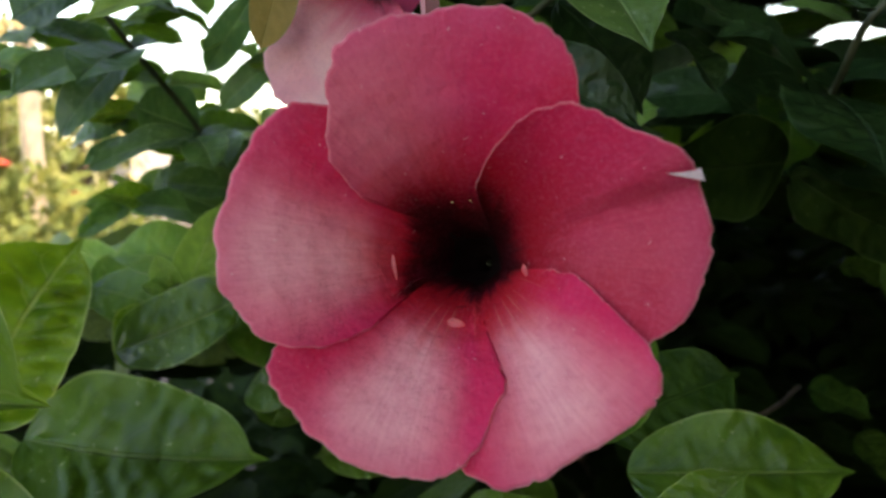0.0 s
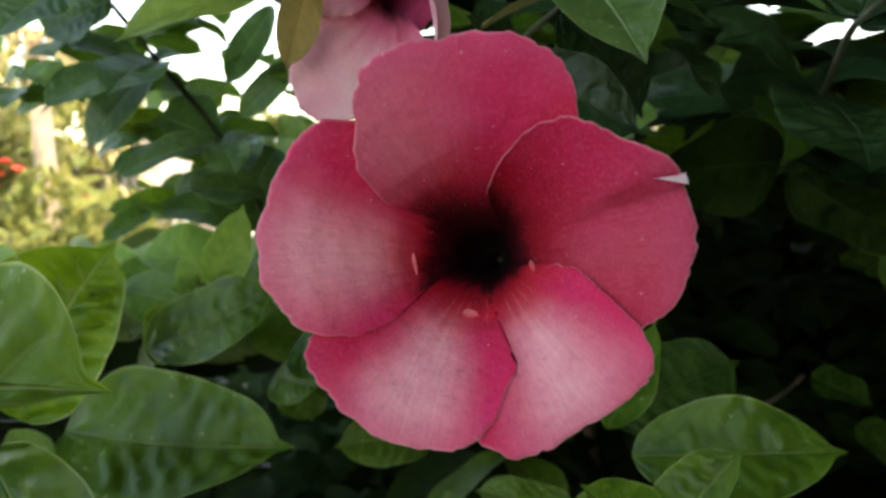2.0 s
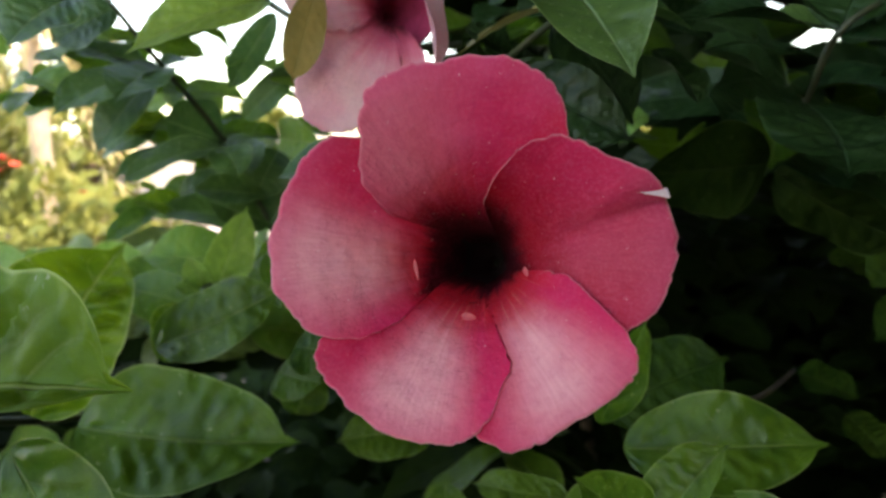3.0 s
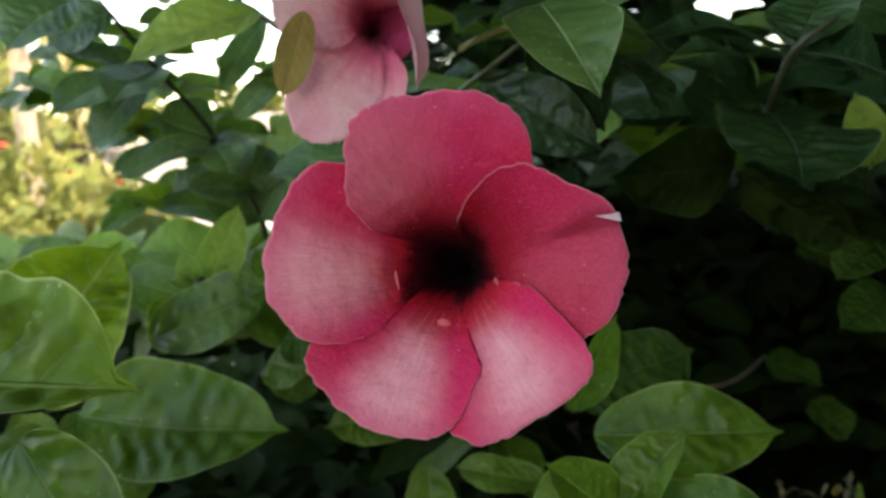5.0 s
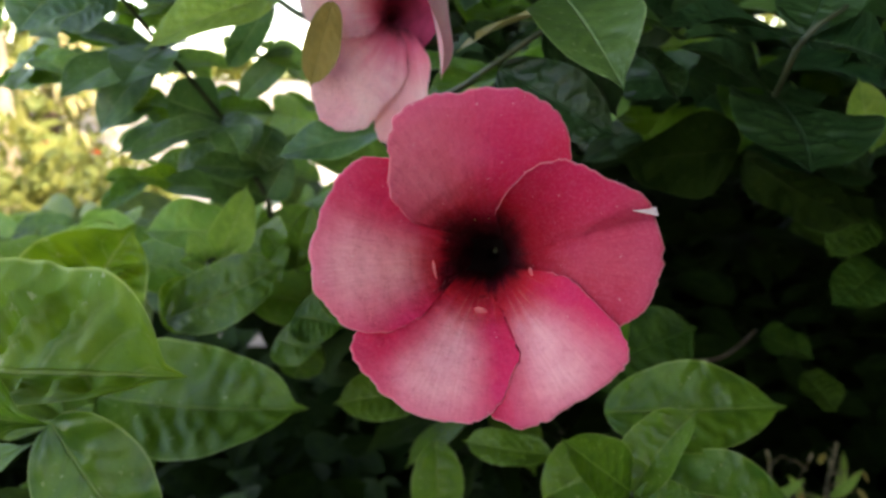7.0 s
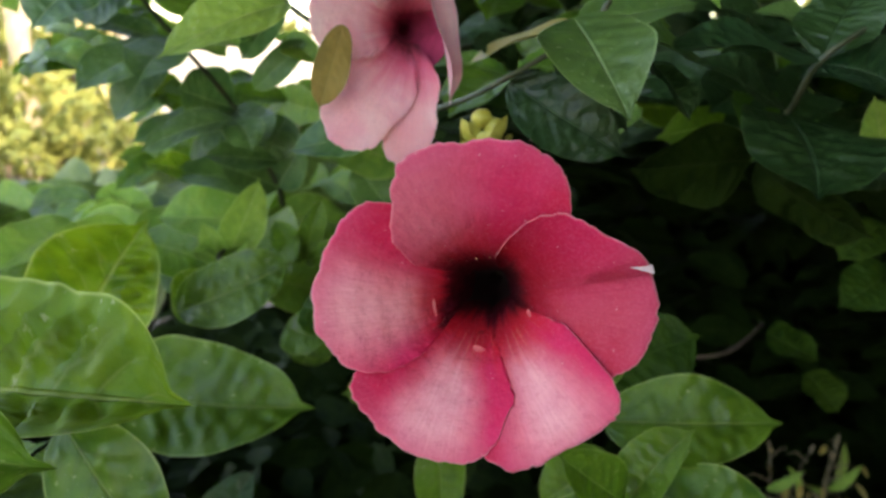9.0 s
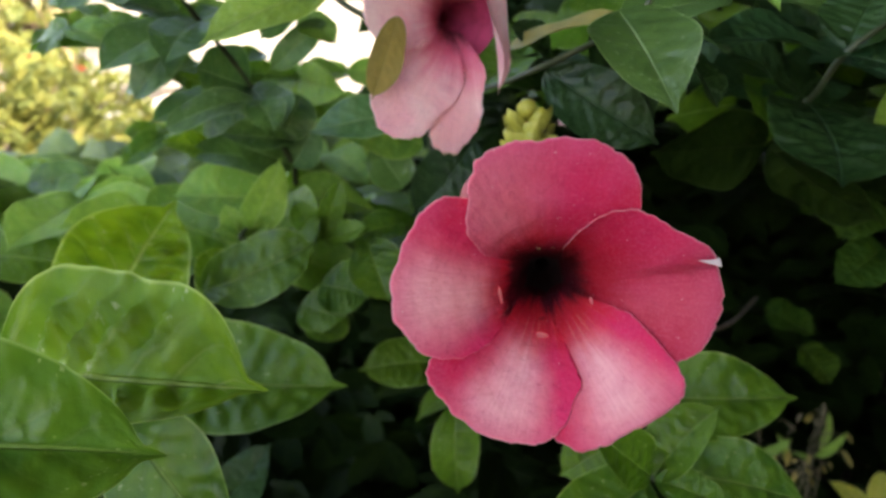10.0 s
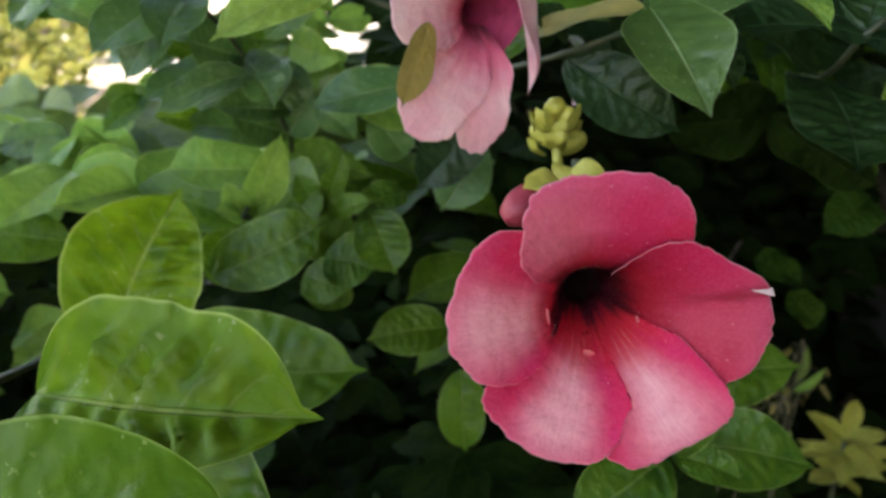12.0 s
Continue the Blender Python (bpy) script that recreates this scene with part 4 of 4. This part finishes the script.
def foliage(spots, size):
    """The shrub's inner leaves: a near-black copy with painted shade low down and to the right, a paler lit copy high
    on the garden side.
    """
    for lit, material in ((False, THICKET_SHADE), (True, THICKET_LIT)):
        some = [q for q in spots if (q[0].x < -0.06 and q[0].z > 0.86) == lit]
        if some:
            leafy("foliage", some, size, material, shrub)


def rounded(spot, low, high):
    """Whether a place lies inside a lumpy block with rounded shoulders."""
    mid, half = [(l + t) / 2 for l, t in zip(low, high)], [(t - l) / 2 for l, t in zip(low, high)]
    reach = sum(abs((c - m) / h) ** 4 for c, m, h in zip(spot[:2], mid, half)) + max(0.0, (spot.z - mid[2]) / half[2]) ** 4
    return reach < 1.15 + 0.9 * noise.noise(spot * 3.1)


def whorls(count, low, high, crown):
    spots = []
    for k in range(count):
        spot = thicket_spot(low, high, crown)
        while not rounded(spot, low, high):
            spot = thicket_spot(low, high, crown)
        axis = Vector((rnd.gauss(0, 0.5), rnd.gauss(-0.2, 0.4) - (0.9 if spot.x < 0 else 0.0), 1)).normalized()
        turn = rnd.uniform(0, 6.3)
        for j in range(4):
            w = turn + j * math.pi / 2 + rnd.uniform(-0.3, 0.3)
            spots.append((spot, Vector((math.cos(w), math.sin(w), rnd.uniform(-0.6, 0.2))).normalized(), axis))
    return spots


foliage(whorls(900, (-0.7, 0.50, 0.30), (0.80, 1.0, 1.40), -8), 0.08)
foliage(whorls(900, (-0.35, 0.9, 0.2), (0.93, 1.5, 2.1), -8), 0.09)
# leaves mostly out of view on the right, added to darken the hollow
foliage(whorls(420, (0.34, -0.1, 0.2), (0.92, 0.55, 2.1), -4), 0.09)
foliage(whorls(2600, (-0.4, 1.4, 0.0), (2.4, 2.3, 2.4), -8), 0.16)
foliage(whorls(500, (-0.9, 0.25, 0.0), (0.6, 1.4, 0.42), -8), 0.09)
# dense skirt out of view, added to block light from the left
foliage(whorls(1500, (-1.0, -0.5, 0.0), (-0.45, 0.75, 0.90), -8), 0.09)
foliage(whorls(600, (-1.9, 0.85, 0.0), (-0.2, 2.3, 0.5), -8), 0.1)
# unseen leafy mass on the left, added to cut low side light
side_spots = []
for k in range(2200):
    spot = Vector((rnd.uniform(-1.15, -0.65), rnd.uniform(-0.8, 0.0), rnd.uniform(0.3, 1.2)))
    if not rounded(spot, (-1.15, -0.8, 0.0), (-0.65, 0.0, 1.2)):
        continue
    side_spots.append((spot, Vector((rnd.gauss(0, 1), rnd.gauss(0, 1), rnd.gauss(0, 0.5))).normalized(), Vector((rnd.gauss(0, 0.6), rnd.gauss(0, 0.6), 1))))
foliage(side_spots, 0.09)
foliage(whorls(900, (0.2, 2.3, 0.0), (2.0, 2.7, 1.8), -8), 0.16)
# unseen canopy above, added to keep sky light off the right
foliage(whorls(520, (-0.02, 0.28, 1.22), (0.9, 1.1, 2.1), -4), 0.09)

# ---- the sunny garden beyond ----
def mound(name, label, category, centre, size, count, leaf_size, material, bloom=0):
    bush = tagged(new(name), label, category)
    base = Vector(centre)
    spots = []
    for k in range(count):
        w, e = rnd.uniform(0, 6.283), math.acos(rnd.uniform(0.0, 1.0))
        out = Vector((math.sin(e) * math.cos(w), math.sin(e) * math.sin(w), math.cos(e)))
        lump = 0.72 + 0.4 * noise.noise(out * 2.3 + base) + 0.15 * rnd.random()
        spots.append((base + Vector((out.x * size[0], out.y * size[1], out.z * size[2])) * lump, (out + Vector((rnd.gauss(0, 0.7), rnd.gauss(0, 0.7), rnd.gauss(0, 0.5)))).normalized(), out + Vector((0, 0, 0.6))))
    leafy("crown", spots, leaf_size, material, bush)
    stout = 1.0 if size[2] < 1.5 else 3.0
    if stout > 1:
        stem("trunk", [base + Vector((0, 0, -0.05)), base + Vector((0.03, 0.02, size[2] * 0.25)), base + Vector((-0.02, 0.04, size[2] * 0.5)), base + Vector((0.05, 0.0, size[2] * 0.8))], [0.16, 0.12, 0.09, 0.03], WOOD, bush, 10)
    for k in range(7):
        w = k * 0.9
        stem("limb" if stout > 1 else "stem", [base + Vector((0.05 * math.cos(w), 0.05 * math.sin(w), -0.05)), base + Vector((size[0] * 0.3 * math.cos(w), size[1] * 0.3 * math.sin(w), size[2] * 0.45)), base + Vector((size[0] * 0.6 * math.cos(w), size[1] * 0.6 * math.sin(w), size[2] * 0.7))], [0.02 * stout, 0.012 * stout, 0.004 * stout], WOOD, bush, 6)
    for k in range(bloom):
        w = rnd.uniform(0, 6.283)
        spot = base + Vector((size[0] * 0.85 * math.cos(w) * rnd.random(), -size[1] * 0.6 * rnd.random(), size[2] * rnd.uniform(0.85, 1.1)))
        verts, faces, uvs = [], [], []
        for j in range(6):
            pv, pf, pu = leaf_data(0.05, 0.035, 10, 0.2, 6, 2, j, 0)
            m = Matrix.Translation(spot) @ Matrix.Rotation(j * 1.05, 4, "Z") @ Matrix.Rotation(rnd.uniform(0.1, 0.9), 4, "X")
            n = len(verts)
            verts += [m @ Vector(p) for p in pv]
            faces += [tuple(n + i for i in q) for q in pf]
        part("bloom", mesh_from("bloom", verts, faces, RED_BLOOM), bush, "bright red bloom")
    return bush


mound("garden_bush", "sunlit yellow-green garden bush with red blooms", "bush", (-2.45, 4.0, 0), (1.0, 0.7, 0.95), 3200, 0.085, SUNNY, 9)
mound("garden_bush", "low sunlit yellow-green bush beside the paving", "bush", (-2.9, 6.2, 0), (0.8, 0.7, 0.65), 2200, 0.085, SUNNY, 3)
mound("garden_bush", "bright yellow-green bush in the sun", "bush", (-4.3, 5.2, 0), (1.2, 0.9, 1.1), 2200, 0.1, SUNNY, 4)
mound("garden_bush", "green bush in front of the garden wall", "bush", (1.5, 6.0, 0), (1.6, 1.0, 1.3), 2200, 0.11, SUNNY, 0)
for x, y, s in ((-7.9, 10.6, 3.2), (-13.0, 16, 4.2), (-9.2, 15, 3.6), (-6.6, 13.2, 2.3), (-4.2, 16, 1.9), (-1.2, 15.5, 2.1), (2.6, 15, 2.2), (6.5, 16, 2.4)):
    mound("tree", "distant green tree behind the garden wall", "tree", (x, y, 0), (s, s * 0.8, s * 1.1), 1500, 0.28, SUNNY, 0)


def palm(base, height):
    thing = tagged(new("palm"), "small palm with pale trunk and yellow drooping fronds", "palm")
    foot = Vector(base)
    stem("trunk", [foot, foot + Vector((0.02, 0, height * 0.5)), foot + Vector((0.0, 0.02, height))], [0.10, 0.075, 0.06], PALM_BARK, thing, 12)
    for k in range(16):
        w = k * 2.4
        verts, faces = [], []
        out = Vector((math.cos(w), math.sin(w), 0))
        across = Vector((-out.y, out.x, 0))
        reach, rise = rnd.uniform(0.5, 0.8), rnd.uniform(0.0, 0.5)
        spine = [foot + Vector((0, 0, height)) + out * reach * t + Vector((0, 0, rise * t - 1.1 * t * t)) for t in [j / 9 for j in range(10)]]
        for j in range(1, 10):
            for sgn in (-1, 1):
                p, tip = spine[j], spine[j] + across * sgn * 0.16 * (1.1 - j / 12) + out * 0.09 + Vector((0, 0, -0.12))
                n = len(verts)
                verts += [p, p + out * 0.03, (p + tip) / 2 + out * 0.03 + Vector((0, 0, 0.03)), tip, (p + tip) / 2 + Vector((0, 0, 0.03))]
                faces += [(n, n + 1, n + 2, n + 4), (n + 4, n + 2, n + 3)]
        v, q = tube_data(spine, [0.008 * (1.1 - j / 10) for j in range(10)], 5, len(verts))
        part("frond", mesh_from("frond", verts + v, faces + q, STRAW), thing)


palm((-3.0, 5.3, 0), 1.9)


# ---- the yellow-leaved seedling and the dry weed low beside the shrub ----
seedling = tagged(new("seedling"), "small plant with lemon-yellow leaves growing under the shrub", "plant")
top = Vector((0.3207, 0.45, 0.692))
stem("stem", [(top.x + 0.03, top.y + 0.03, 0), (top.x + 0.01, top.y + 0.01, top.z - 0.2), top], [0.003, 0.0025, 0.0015], STEM, seedling)
for k in range(16):
    w = k * 2.4
    foot = top + Vector((0, 0, -0.012 * (k // 4)))
    out = Vector((math.cos(w), math.sin(w) * 0.9, rnd.uniform(-0.1, 0.5))).normalized()
    verts, faces, uvs = leaf_data(rnd.uniform(0.032, 0.048), 0.015, 10, 0.15, 14, 3, 500 + k, 0.3)
    part("leaf", mesh_from("leaf", verts, faces, LEMON, uvs), seedling, "", leaf_pose(foot, foot + out, (0, -0.4, 1)))
weed = tagged(new("dry_weed"), "tangle of thin dry weed stalks with small pale seed heads", "weed")
top = Vector((0.2761, 0.46, 0.7694))
for k in range(6):
    head = top + Vector((rnd.uniform(-0.045, 0.03), rnd.uniform(-0.01, 0.05), rnd.uniform(-0.05, 0.0))) if k else top
    foot = Vector((head.x + rnd.uniform(-0.03, 0.03), head.y + 0.02, 0))
    bend = Vector((rnd.uniform(-0.012, 0.012), 0, 0))
    stem("stalk", [foot, (foot + head) / 2 + bend, head - Vector((0, 0, 0.06)) + bend, head], [0.0009, 0.0007, 0.0005, 0.0003], DRY, weed, 6)
    bud(weed, head, head + Vector((rnd.uniform(-0.003, 0.003), 0, 0.008)), 0.003, DRY, "seed_head")
    for q in range(7):
        root = head + bend * (q / 7) + Vector((0, 0, -0.008 - 0.009 * q))
        w = rnd.uniform(0, 6.28)
        out = Vector((math.cos(w), math.sin(w), rnd.uniform(-0.2, 0.9))).normalized() * rnd.uniform(0.01, 0.026)
        stem("twig", [root, root + out * 0.6 + Vector((0, 0, 0.002)), root + out + Vector((0, 0, -0.005))], [0.0005, 0.0004, 0.0002], DRY, weed, 5)
        if q == 3:
            verts, faces, uvs = leaf_data(rnd.uniform(0.022, 0.038), rnd.uniform(0.005, 0.008), 16, 0.2, 12, 2, 860 + q, 0.0)
            part("leaf", mesh_from("leaf", verts, faces, YOUNG, uvs), weed, "grey-green narrow leaf", leaf_pose(root, root + out + Vector((0, 0, 0.012)), (0, -0.8, 0.7)))
        if q % 2:
            verts, faces, uvs = leaf_data(rnd.uniform(0.008, 0.016), 0.005, 12, 0.2, 8, 2, 800 + q, 0.0)
            part("leaf", mesh_from("leaf", verts, faces, OLD, uvs), weed, "", leaf_pose(root + out, root + out * 1.3 + Vector((0, 0, -0.01)), (0, -0.6, 1)))
